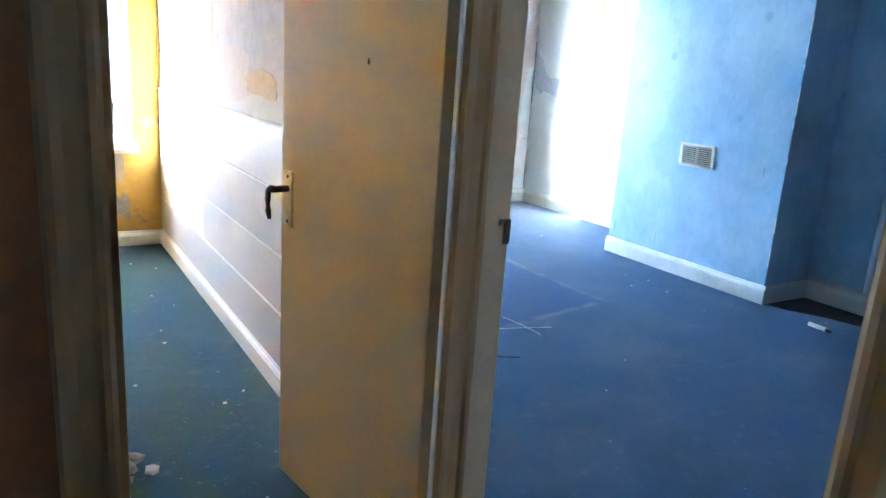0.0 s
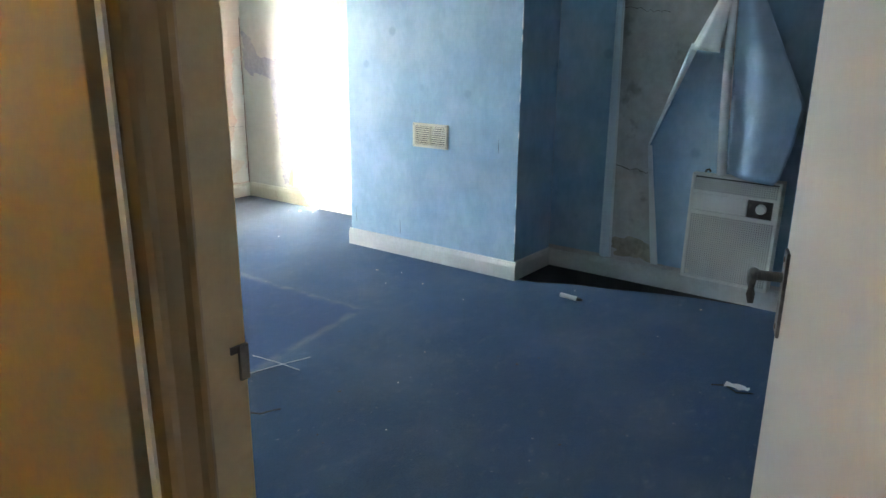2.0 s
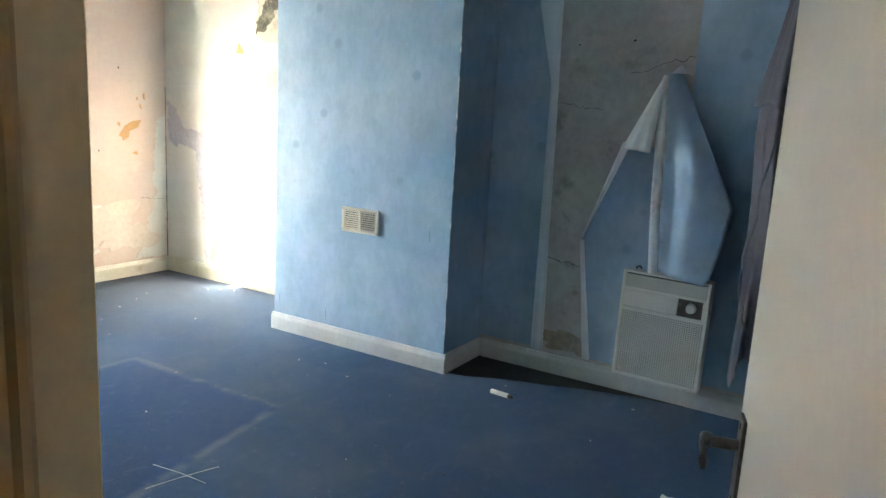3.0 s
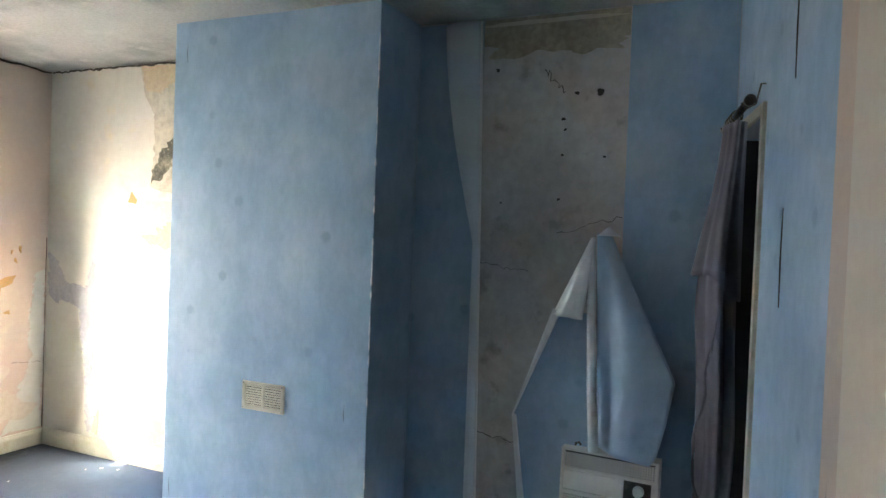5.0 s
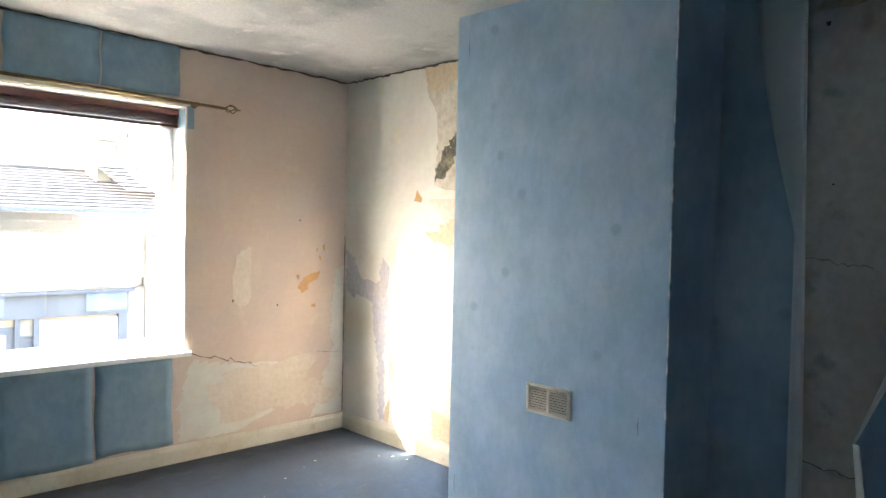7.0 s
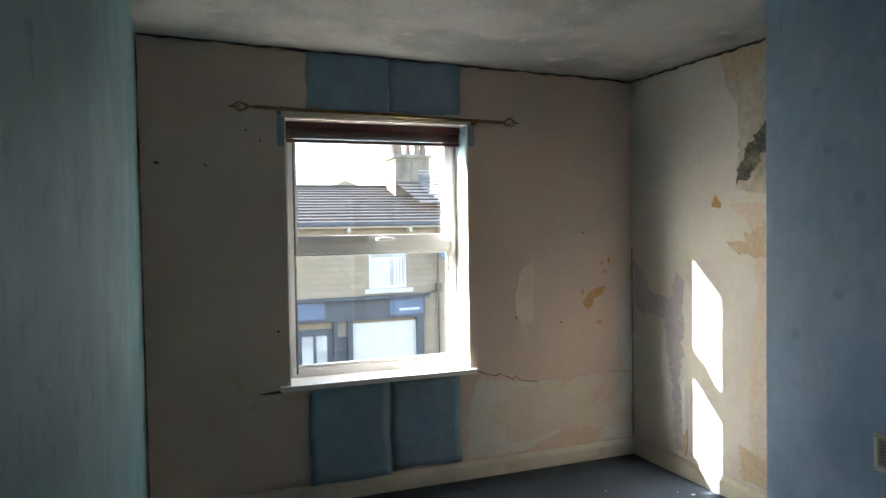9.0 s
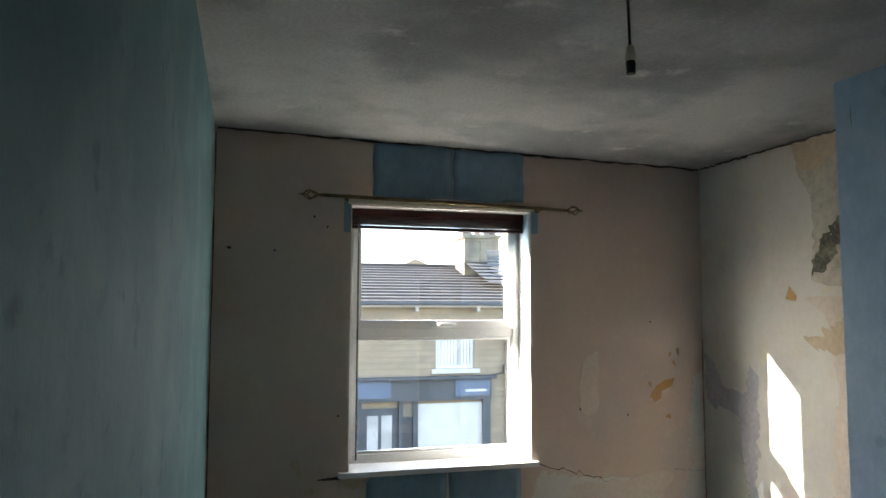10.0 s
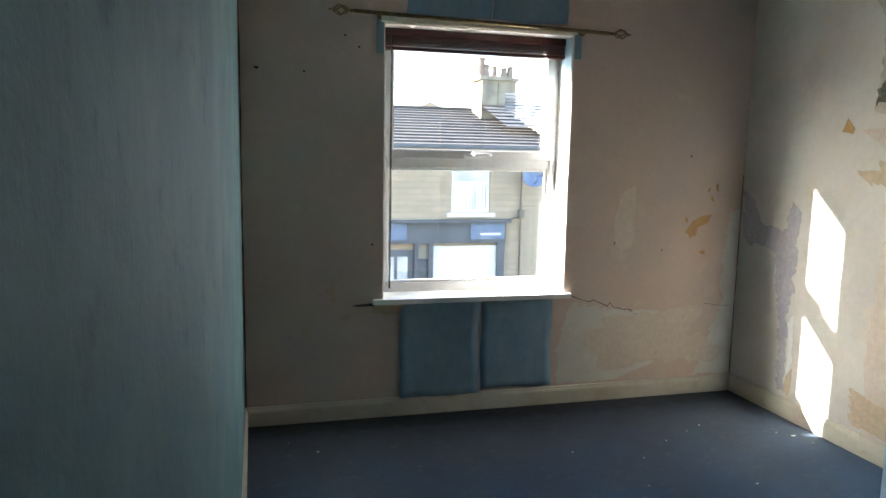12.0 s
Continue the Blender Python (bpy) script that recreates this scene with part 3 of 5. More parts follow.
def architrave(parent, a, b, up, h, into):
    """A moulded strip h high from a to b (its width on the wall), standing out along into."""
    a, b, into = Vector((*a, 0)), Vector((*b, 0)), Vector((*into, 0))
    prof = [(0, 0), (0, 0.010), (0.10, 0.016), (0.22, 0.017), (0.30, 0.011), (0.62, 0.013), (0.80, 0.020), (0.93, 0.021), (1, 0.012), (1, 0)]
    bm = bmesh.new()
    lo = [bm.verts.new(a + (b - a) * u + into * d) for u, d in prof]
    hi = [bm.verts.new(a + (b - a) * u + into * d + Vector((0, 0, h))) for u, d in prof]
    for k in range(len(prof)):
        bm.faces.new((lo[k], lo[(k + 1) % len(prof)], hi[(k + 1) % len(prof)], hi[k]))
    bm.faces.new(lo[::-1])
    bm.faces.new(hi)
    return part("architrave", bm, FRAME_PAINT, parent)


architrave(lining, (-3.50, -5.09), (-3.50, -5.17), 0, 2.1, (-1, 0))
boxes("casing", [(-3.50, -3.467, -5.17, -5.116, 0, 2.1)], FRAME_PAINT, lining)
frame1 = empty("door_frame_1", "worn cream painted door frame of the small room", "door frame", None, "", "structure")
boxes("jamb", [(-3.533, -3.501, -4.37, -4.285, 0, 2.045), (-3.574, -3.534, -4.37, -4.360, 0, 2.045)], FRAME_PAINT, frame1, "", None, 0.004)
architrave(frame1, (-3.502, -4.37), (-3.576, -4.37), 0, 2.12, (0, -1))
# thin white strip stands in for daylight through the hinge gap
boxes("hinge_gap_light", [(-3.5815, -3.577, -4.378, -4.366, 0, 2.045)], JOINT, frame1, "white strip for the light seen through the hinge gap")
boxes("jamb", [(-4.19, -4.155, -4.43, -4.30, 0, 2.045)], FRAME_PAINT, frame1, "", None, 0.003)
boxes("stop", [(-4.155, -4.140, -4.40, -4.36, 0, 2.03)], FRAME_PAINT, frame1, "", None, 0.003)
architrave(frame1, (-4.155, -4.43), (-4.235, -4.43), 0, 2.12, (0, -1))
boxes("head", [(-4.155, -3.502, -4.43, -4.30, 2.03, 2.06)], FRAME_PAINT, frame1)

# ---- doors ----


def door(name, hinge, free, h, thick, side, material, label):
    """A flush door leaf from its hinge to its free edge; side is where its body lies from the shown face (+1 left of the run)."""
    a, b = Vector((*hinge, 0)), Vector((*free, 0))
    d = b - a
    m = Matrix.Translation(a) @ Matrix.Rotation(math.atan2(d.y, d.x), 4, "Z")
    w = d.length
    ob = empty(name, label, "door", None, "", "structure")
    y0, y1 = (0, thick) if side > 0 else (-thick, 0)
    boxes("leaf", [(0, w, y0, y1, 0.012, h)], material, ob, "", m, 0.003)
    return ob, m, w


def lever_set(parent, m, x, z, face, out, along, plate_mat, lever_mat, drop=1.0):
    """Backplate and curved lever on the face y=face; out is the face's outward way, along the lever's way."""
    bm = bmesh.new()
    box(bm, x - 0.021, x + 0.021, face, face + out * 0.006, z - 0.075, z + 0.075, m, 0.003)
    pl = part("handle_plate", bm, plate_mat, parent, "scratched metal backplate")
    bm = bmesh.new()
    cyl(bm, m @ Vector((x, face + out * 0.005, z + 0.028)), m @ Vector((x, face + out * 0.045, z + 0.028)), 0.009, None, 12)
    pts = [(x, 0.045, 0.028), (x + along * 0.018, 0.050, 0.029), (x + along * 0.038, 0.051, 0.020), (x + along * 0.046, 0.050, -0.01), (x + along * 0.043, 0.049, -0.045), (x + along * 0.034, 0.048, -0.07)]
    tube(bm, [m @ Vector((px, face + out * py, z + 0.028 + (pz - 0.028) * drop)) for px, py, pz in pts], [0.010, 0.009, 0.008, 0.008, 0.008, 0.005], 8)
    part("lever", bm, lever_mat, pl, "curved dark lever handle", True)
    bm = bmesh.new()
    for dz in (-0.06, 0.06):
        cyl(bm, m @ Vector((x, face + out * 0.005, z + dz)), m @ Vector((x, face + out * 0.008, z + dz)), 0.005, None, 8)
    part("screw", bm, DARK_METAL, pl)


d1, m1, w1 = door("door_1", (-3.550, -4.272), (-3.644, -3.62), 2.0, 0.038, -1, DOOR_PAINT, "cream painted flush door standing open into the small room")
lever_set(d1, m1, w1 - 0.045, 0.835, 0, 1, 0.6, STEEL, DARK_METAL, 0.85)
patch(d1, CRACK, "x", -3.588, -4.02, 1.2, 0.006, 0.012, 3, -1, "chip", 0.4)
d2, m2, w2 = door("door_2", (-3.418, -5.062), (-2.660, -4.845), 2.0, 0.038, -1, DOOR_PALE, "magnolia painted flush door standing open into the blue room")
lever_set(d2, m2, w2 - 0.045, 0.895, 0, 1, 0.8, DARK_METAL, DARK_METAL, 0.62)
boxes("latch", [(w2 - 0.001, w2 + 0.003, -0.03, -0.008, 0.86, 1.0)], DARK_METAL, d2, "dark metal latch plate", m2)
boxes("latch_bolt", [(w2 + 0.002, w2 + 0.012, -0.025, -0.013, 0.935, 0.955)], STEEL, d2, "", m2)

# ---- things in the blue room ----
# wall remnants and marks
for u, z, wu, hz, sd, mt, rg in (
        (-0.24, 1.34, 0.018, 0.03, 12, ORANGE, 0.6), (-0.27, 1.40, 0.012, 0.02, 23, ORANGE, 0.6), (-0.21, 1.42, 0.016, 0.03, 24, ORANGE, 0.6), (-0.43, 1.20, 0.014, 0.03, 25, ORANGE, 0.6), (-0.29, 0.98, 0.03, 0.03, 13, ORANGE, 0.5),
        (-0.88, 1.20, 0.13, 0.42, 14, PALE, 0.18), (-0.75, 0.42, 0.75, 0.34, 15, PALE, 0.35), (-0.35, 0.32, 0.42, 0.22, 16, PALE, 0.35),
        (-2.78, 0.78, 0.05, 0.09, 17, OCHRE, 0.5), (-2.70, 0.63, 0.05, 0.05, 18, OCHRE, 0.5), (-2.93, 0.55, 0.05, 0.05, 19, OCHRE, 0.5), (-2.42, 0.66, 0.12, 0.05, 20, OCHRE, 0.5)):
    patch(wall_front, mt, "y", 0, u, z, wu, hz, sd, -1, ragged=rg, lift=0.0015 + 0.0005 * (sd - 10))
for u, z, w in ((-3.19, 2.06, 0.03), (-2.54, 1.066, 0.013), (-2.62, 2.20, 0.012), (-2.70, 2.26, 0.012), (-2.93, 2.05, 0.012), (-0.42, 1.62, 0.012), (-0.60, 1.0, 0.01), (-0.95, 1.05, 0.012)):
    patch(wall_front, CRACK, "y", 0, u, z, w, 0.014, int(100 - u * 30), -1, "nail_hole", 0.3, 0.002, 12)
crack(wall_front, "y", 0, -1, -1.24, 0.715, -0.80, 0.60, 31, 0.0035, 0.02)
crack(wall_front, "y", 0, -1, -0.80, 0.60, -0.42, 0.44, 32, 0.003, 0.035)
crack(wall_front, "y", 0, -1, -0.25, 0.62, -0.03, 0.60, 33, 0.002, 0.01)



def torn(parent, material, axis, plane, sign, outline, seed, name="plaster_patch", lift=0.002, rough=0.012):
    """A torn area of plaster on a wall: its outline is walked in short ragged steps."""
    rng = random.Random(seed)
    bm = bmesh.new()
    ring = []
    for (u0, z0), (u1, z1) in zip(outline, outline[1:] + outline[:1]):
        n = max(2, int(math.hypot(u1 - u0, z1 - z0) / 0.018))
        for k in range(n):
            t = k / n
            j = rough * (noise.noise((u0 * 3 + t * 4, z0 * 5 + t * 3, seed)) + 0.5 * rng.uniform(-1, 1))
            u, z, p = u0 + (u1 - u0) * t + j, z0 + (z1 - z0) * t + j * 0.6, plane + sign * lift
            ring.append(bm.verts.new((p, u, z) if axis == "x" else (u, p, z)))
    f = bm.faces.new(ring)
    made = bmesh.ops.extrude_face_region(bm, geom=[f])
    d = Vector((-sign * lift * 0.9, 0, 0)) if axis == "x" else Vector((0, -sign * lift * 0.9, 0))
    bmesh.ops.translate(bm, verts=[v for v in made["geom"] if isinstance(v, bmesh.types.BMVert)], vec=d)
    bmesh.ops.triangulate(bm, faces=bm.faces[:])
    return part(name, bm, material, parent)


RAW = surface("raw_render", (0.516, 0.473, 0.387), (0.456, 0.413, 0.335), (0.387, 0.344, 0.275), 3, 18, 0.9, 0, 0.3, 0.15)
torn(wall_front, ORANGE, "y", 0, -1, [(-0.235, 1.235), (-0.31, 1.225), (-0.385, 1.185), (-0.425, 1.12), (-0.40, 1.075), (-0.35, 1.10), (-0.34, 1.15), (-0.26, 1.18)], 11, lift=0.003, rough=0.014)
torn(wall_front, CREAM_WALL, "y", 0, -1, [(-0.015, 1.28), (-0.08, 1.25), (-0.13, 0.95), (-0.12, 0.62), (-0.20, 0.40), (-0.30, 0.13), (-0.015, 0.13)], 26, lift=0.0012, rough=0.03)
torn(wall_front, CREAM_WALL, "y", 0, -1, [(-1.24, 0.66), (-1.0, 0.62), (-0.62, 0.58), (-0.50, 0.42), (-0.72, 0.36), (-0.60, 0.24), (-0.92, 0.13), (-1.32, 0.13), (-1.32, 0.40)], 27, lift=0.0012, rough=0.03)
# the paper is torn off beside the chimney breast, from the ceiling down
torn(wall_alcove, RAW, "x", 0, -1, [(-0.88, 2.69), (-0.935, 2.48), (-1.02, 2.36), (-1.03, 2.1), (-1.0, 1.88), (-1.12, 1.84), (-1.80, 1.84), (-1.80, 2.69)], 41, lift=0.002)
torn(wall_alcove, OCHRE, "x", 0, -1, [(-0.89, 2.685), (-0.94, 2.52), (-1.06, 2.50), (-1.2, 2.57), (-1.79, 2.50), (-1.79, 2.685)], 42, lift=0.0035)
torn(wall_alcove, MOULD, "x", 0, -1, [(-1.01, 1.90), (-1.03, 2.02), (-1.16, 2.18), (-1.32, 2.30), (-1.40, 2.26), (-1.24, 2.10), (-1.10, 1.92)], 43, lift=0.004, rough=0.03)
torn(wall_alcove, PALE, "x", 0, -1, [(-0.93, 1.78), (-1.10, 1.68), (-1.13, 1.50), (-1.17, 1.25), (-1.12, 1.0), (-1.10, 0.50), (-1.14, 0.13), (-1.80, 0.13), (-1.80, 1.80)], 44, lift=0.002, rough=0.02)
torn(wall_alcove, OCHRE, "x", 0, -1, [(-0.92, 1.55), (-1.06, 1.58), (-1.20, 1.66), (-1.60, 1.64), (-1.60, 1.46), (-1.15, 1.47), (-1.0, 1.50)], 45, lift=0.0035, rough=0.035)
torn(wall_alcove, ORANGE, "x", 0, -1, [(-0.80, 1.77), (-0.83, 1.85), (-0.88, 1.79), (-0.87, 1.76)], 46, rough=0.01)
torn(wall_alcove, OCHRE, "x", 0, -1, [(-1.02, 0.35), (-1.3, 0.30), (-1.75, 0.28), (-1.75, 0.13), (-1.3, 0.14), (-1.05, 0.15)], 47, lift=0.0035, rough=0.03)
torn(wall_alcove, LILAC, "x", 0, -1, [(-0.02, 1.40), (-0.12, 1.34), (-0.20, 1.20), (-0.42, 1.17), (-0.46, 1.36), (-0.53, 1.30), (-0.53, 0.90), (-0.50, 0.55), (-0.52, 0.16), (-0.45, 0.16), (-0.42, 0.6), (-0.37, 0.85), (-0.34, 1.02), (-0.20, 1.06), (-0.10, 1.04), (-0.02, 1.10)], 48, lift=0.002, rough=0.03)
torn(wall_alcove, WHITE, "x", 0, -1, [(-0.51, 0.62), (-0.55, 0.66), (-0.57, 0.36), (-0.53, 0.26)], 49, lift=0.003, rough=0.012)
patch(wall_alcove, OCHRE, "x", 0, -0.55, 0.22, 0.05, 0.14, 50, -1, ragged=0.4, lift=0.004)
patch(wall_front, CRACK, "y", -0.001, -2.575, 0.70, 0.11, 0.02, 21, -1, "sill_gap", 0.4)
patch(wall_front, OCHRE, "y", 0, -2.47, 0.675, 0.14, 0.04, 22, -1, ragged=0.4, lift=0.008)
# dark open joint between walls and ceiling
for axis, plane, u0, u1, sd in (("y", 0, -3.27, -0.01, 61), ("x", 0, -1.80, -0.01, 62)):
    for k in range(4):
        a, b = u0 + (u1 - u0) * k / 4, u0 + (u1 - u0) * (k + 1) / 4
        za = H - 0.0222 * (a if axis == "y" else 0) - 0.006
        zb = H - 0.0222 * (b if axis == "y" else 0) - 0.006
        crack(wall_front if axis == "y" else wall_alcove, axis, plane, -1, a, za, b, zb, sd * 7 + k, 0.011, 0.007, "ceiling_gap")
crack(wall_front, "y", -0.003, -1, -3.275, 0.12, -3.280, 2.74, 65, 0.006, 0.004, "corner_gap")
crack(wall_front, "y", -0.003, -1, -0.012, 0.12, -0.012, 1.5, 64, 0.004, 0.004, "corner_gap")

# blue paper left over and under the window


def hung_sheet(parent, name, x0, x1, z0, z1, material, curl, seed):
    """A drop of paper on the window wall that comes away towards its foot."""
    rng = random.Random(seed)
    ph = rng.uniform(0, 6)

    def f(u, v):
        x = x0 + (x1 - x0) * u + 0.004 * math.sin(v * 9 + ph)
        z = z1 + (z0 - z1) * v + 0.006 * math.sin(u * 7 + ph) * v
        return Vector((x, -0.004 - curl * v ** 3 * (0.4 + 0.6 * abs(2 * u - 1)) - 0.002 * math.sin(u * 11 + v * 5 + ph) ** 2, z))
    bm = bmesh.new()
    grid_mesh(bm, 10, 14, f)
    thickened(bm, 0.0015)
    return part(name, bm, material, parent, "loose blue wallpaper", True)


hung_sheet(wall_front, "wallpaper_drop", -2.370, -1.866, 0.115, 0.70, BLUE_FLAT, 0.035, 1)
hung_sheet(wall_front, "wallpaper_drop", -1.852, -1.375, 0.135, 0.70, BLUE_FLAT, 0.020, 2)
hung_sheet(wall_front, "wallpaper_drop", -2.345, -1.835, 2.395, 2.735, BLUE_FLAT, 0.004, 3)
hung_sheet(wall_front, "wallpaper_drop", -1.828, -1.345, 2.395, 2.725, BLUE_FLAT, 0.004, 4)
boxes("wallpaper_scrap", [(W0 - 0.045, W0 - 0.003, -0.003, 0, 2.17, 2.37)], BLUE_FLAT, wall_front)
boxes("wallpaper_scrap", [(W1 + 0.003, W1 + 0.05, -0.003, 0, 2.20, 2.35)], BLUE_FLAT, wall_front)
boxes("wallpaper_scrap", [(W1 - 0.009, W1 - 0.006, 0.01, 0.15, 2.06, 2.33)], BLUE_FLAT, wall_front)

# curtain rod over the window
rod = empty("curtain_pole", "tarnished brass curtain pole with wire cage finials", "curtain pole")
RY = -0.07
ZL, ZR = 2.385, 2.352


def rod_z(x):
    return ZL + (ZR - ZL) * (x + 2.773) / 1.794


bm = bmesh.new()
cyl(bm, (-2.66, RY, rod_z(-2.66)), (-1.09, RY, rod_z(-1.09)), 0.011, None, 12)
part("pole", bm, BRASS, rod, "", True)
for x, s in ((-2.66, -1), (-1.09, 1)):
    bm = bmesh.new()
    z = rod_z(x)
    cyl(bm, (x, RY, z), (x + s * 0.025, RY, z), 0.011, 0.008, 12)
    for k in range(4):
        a0 = math.pi / 2 * k
        pts = []
        for i in range(11):
            t = i / 10
            rr = 0.034 * (1 - abs(2 * t - 1)) ** 0.85
            a = a0 + 2.2 * t
            pts.append((x + s * (0.025 + 0.095 * t), RY + rr * math.cos(a), z + rr * math.sin(a)))
        tube(bm, pts, 0.0048, 5)
    cyl(bm, (x + s * 0.118, RY, z), (x + s * 0.145, RY, z), 0.009, 0.001, 8)
    part("finial", bm, BRASS, rod, "twisted cage finial", True)
for x in (-2.50, -1.25):
    bm = bmesh.new()
    z = rod_z(x)
    cyl(bm, (x, -0.0005, z), (x, -0.010, z), 0.022, None, 12)
    cyl(bm, (x, -0.010, z), (x, RY + 0.008, z), 0.006, None, 8)
    cyl(bm, (x - 0.006, RY, z), (x + 0.006, RY, z), 0.013, None, 12)
    part("bracket", bm, BRASS, rod)

# slatted blind drawn right up
blind = empty("venetian_blind", "dark mahogany slatted blind, fully raised", "blind")
boxes("headrail", [(W0 + 0.010, W1 - 0.010, 0.10, 0.155, WZ1 - 0.055, WZ1 - 0.010)], BLIND, blind, "", None, 0.003)
for k in range(7):
    z = WZ1 - 0.060 - 0.0075 * k
    boxes("slat", [(W0 + 0.014 + 0.002 * (k % 2), W1 - 0.014, 0.103 + 0.002 * (k % 3), 0.153, z - 0.004, z)], BLIND, blind)
boxes("bottom_rail", [(W0 + 0.014, W1 - 0.014, 0.10, 0.155, WZ1 - 0.134, WZ1 - 0.116)], BLIND, blind, "", None, 0.003)
bm = bmesh.new()
tube(bm, [(W0 + 0.062, 0.095, WZ1 - 0.06), (W0 + 0.061, 0.094, 1.6), (W0 + 0.060, 0.093, 0.78)], 0.0065, 6)
part("wand", bm, DARK_METAL, blind, "thin dark tilt wand")

# pendant lamp holder
pend = empty("pendant_light", "white ceiling rose with a black cord and bare lamp holder", "light")
PX, PY = -1.955, -2.375
PZ = H - 0.0222 * PX
bm = bmesh.new()
cyl(bm, (PX, PY, PZ + 0.004), (PX, PY, PZ - 0.012), 0.046, None, 24)
cyl(bm, (PX, PY, PZ - 0.012), (PX, PY, PZ - 0.034), 0.043, 0.024, 24)
part("ceiling_rose", bm, VENT_CREAM, pend, "dusty ceiling rose")
bm = bmesh.new()
tube(bm, [(PX, PY, PZ - 0.03), (PX + 0.003, PY, PZ - 0.11), (PX + 0.006, PY, PZ - 0.205)], 0.0045, 6)
part("cord", bm, BLACK, pend)
bm = bmesh.new()
cyl(bm, (PX + 0.006, PY, PZ - 0.20), (PX + 0.007, PY, PZ - 0.235), 0.011, 0.017, 16)
cyl(bm, (PX + 0.007, PY, PZ - 0.235), (PX + 0.007, PY, PZ - 0.25), 0.019, None, 16)
part("lamp_holder", bm, VENT_CREAM, pend, "white lamp holder cap")
bm = bmesh.new()
cyl(bm, (PX + 0.007, PY, PZ - 0.249), (PX + 0.008, PY, PZ - 0.29), 0.0155, 0.0145, 16)
part("socket", bm, BLACK, pend, "black empty lamp socket")

# vent on the chimney breast
vent = empty("wall_vent", "cream plastic louvred vent screwed to the chimney breast", "vent")
VX, VY0, VY1, VZ0, VZ1 = -0.60, -2.611, -2.352, 0.706, 0.849
# near-black sheet on the wall gives the louvre gaps their shade
boxes("backing", [(VX - 0.003, VX, VY0 + 0.012, VY1 - 0.012, VZ0 + 0.01, VZ1 - 0.01)], DARK, vent, "near-black backing for the shade behind the louvres")
boxes("frame", [(VX - 0.014, VX - 0.0005, VY0, VY0 + 0.018, VZ0, VZ1), (VX - 0.014, VX - 0.0005, VY1 - 0.018, VY1, VZ0, VZ1),
                (VX - 0.014, VX - 0.0005, VY0 + 0.018, VY1 - 0.018, VZ0, VZ0 + 0.016), (VX - 0.014, VX - 0.0005, VY0 + 0.018, VY1 - 0.018, VZ1 - 0.016, VZ1),
                (VX - 0.014, VX - 0.0005, (VY0 + VY1) / 2 - 0.006, (VY0 + VY1) / 2 + 0.006, VZ0 + 0.016, VZ1 - 0.016)], VENT_CREAM, vent, "", None, 0.002)
NS = 9
for c in range(2):
    a = (VY0 + 0.018, (VY0 + VY1) / 2 + 0.006)[c]
    b = ((VY0 + VY1) / 2 - 0.006, VY1 - 0.018)[c]
    for k in range(NS):
        z = VZ0 + 0.016 + (VZ1 - VZ0 - 0.032) * (k + 0.5) / NS
        m = Matrix.Translation((VX - 0.0085, 0, z)) @ Matrix.Rotation(radians(-36), 4, "Y")
        boxes("slat", [(-0.0052, 0.0052, a, b, -0.001, 0.001)], VENT_CREAM, vent, "", m)
for y, z in ((VY0 + 0.009, VZ0 + 0.009), (VY0 + 0.009, VZ1 - 0.009), (VY1 - 0.009, VZ0 + 0.009), (VY1 - 0.009, VZ1 - 0.009)):
    bm = bmesh.new()
    cyl(bm, (VX - 0.013, y, z), (VX - 0.016, y, z), 0.0045, None, 8)
    part("screw", bm, STEEL, vent)

# gas wall heater
heater = empty("wall_heater", "off-white metal wall heater with mesh grilles, leaning on the wall", "heater")
hm = Matrix.Translation((-0.193, -3.930, 0.118)) @ Matrix.Rotation(radians(-90), 4, "Z") @ Matrix.Rotation(radians(1.0), 4, "Y")
HW, HH, HD = 0.436, 0.560, 0.088     # local: x along the wall, -y out of it, z up
# solid near-black core, coloured as the shade behind the mesh
boxes("body", [(0.014, HW - 0.014, -HD + 0.022, 0, 0.012, HH - 0.012)], DARK, heater, "near-black core for the shade behind the grilles", hm)
boxes("case", [(0, 0.014, -HD, 0, 0, HH), (HW - 0.014, HW, -HD, 0, 0, HH), (0.014, HW - 0.014, -HD, 0, 0, 0.012), (0.014, HW - 0.014, -HD, 0, HH - 0.012, HH)], HEATER_CASE, heater, "off-white metal rim", hm, 0.003)


def mesh_grille(parent, x0, x1, z0, z1, nx, nz, y):
    rows = []
    for i in range(nx + 1):
        x = x0 + (x1 - x0) * i / nx
        rows.append((x - 0.0031, x + 0.0031, y, y + 0.004, z0, z1))
    for j in range(nz + 1):
        z = z0 + (z1 - z0) * j / nz
        rows.append((x0, x1, y + 0.001, y + 0.0035, z - 0.0029, z + 0.0029))
    return boxes("grille", rows, HEATER_MESH, parent, "grey mesh grille", hm)


mesh_grille(heater, 0.016, HW - 0.016, 0.016, 0.350, 36, 30, -HD + 0.006)
mesh_grille(heater, 0.016, HW - 0.016, HH - 0.085, HH - 0.020, 36, 6, -HD + 0.006)
# near-black strip for the shade in the top slot
boxes("grille_slot", [(0.02, HW - 0.02, -HD + 0.004, -HD + 0.012, HH - 0.019, HH - 0.013)], DARK, heater, "", hm)
boxes("control_panel", [(0.014, 0.285, -HD + 0.002, -HD + 0.03, 0.372, 0.458)], HEATER_CASE, heater, "plain off-white panel", hm, 0.003)
boxes("control_recess", [(0.287, HW - 0.030, -HD + 0.012, -HD + 0.03, 0.372, 0.458)], DARK_METAL, heater, "dark control recess", hm)
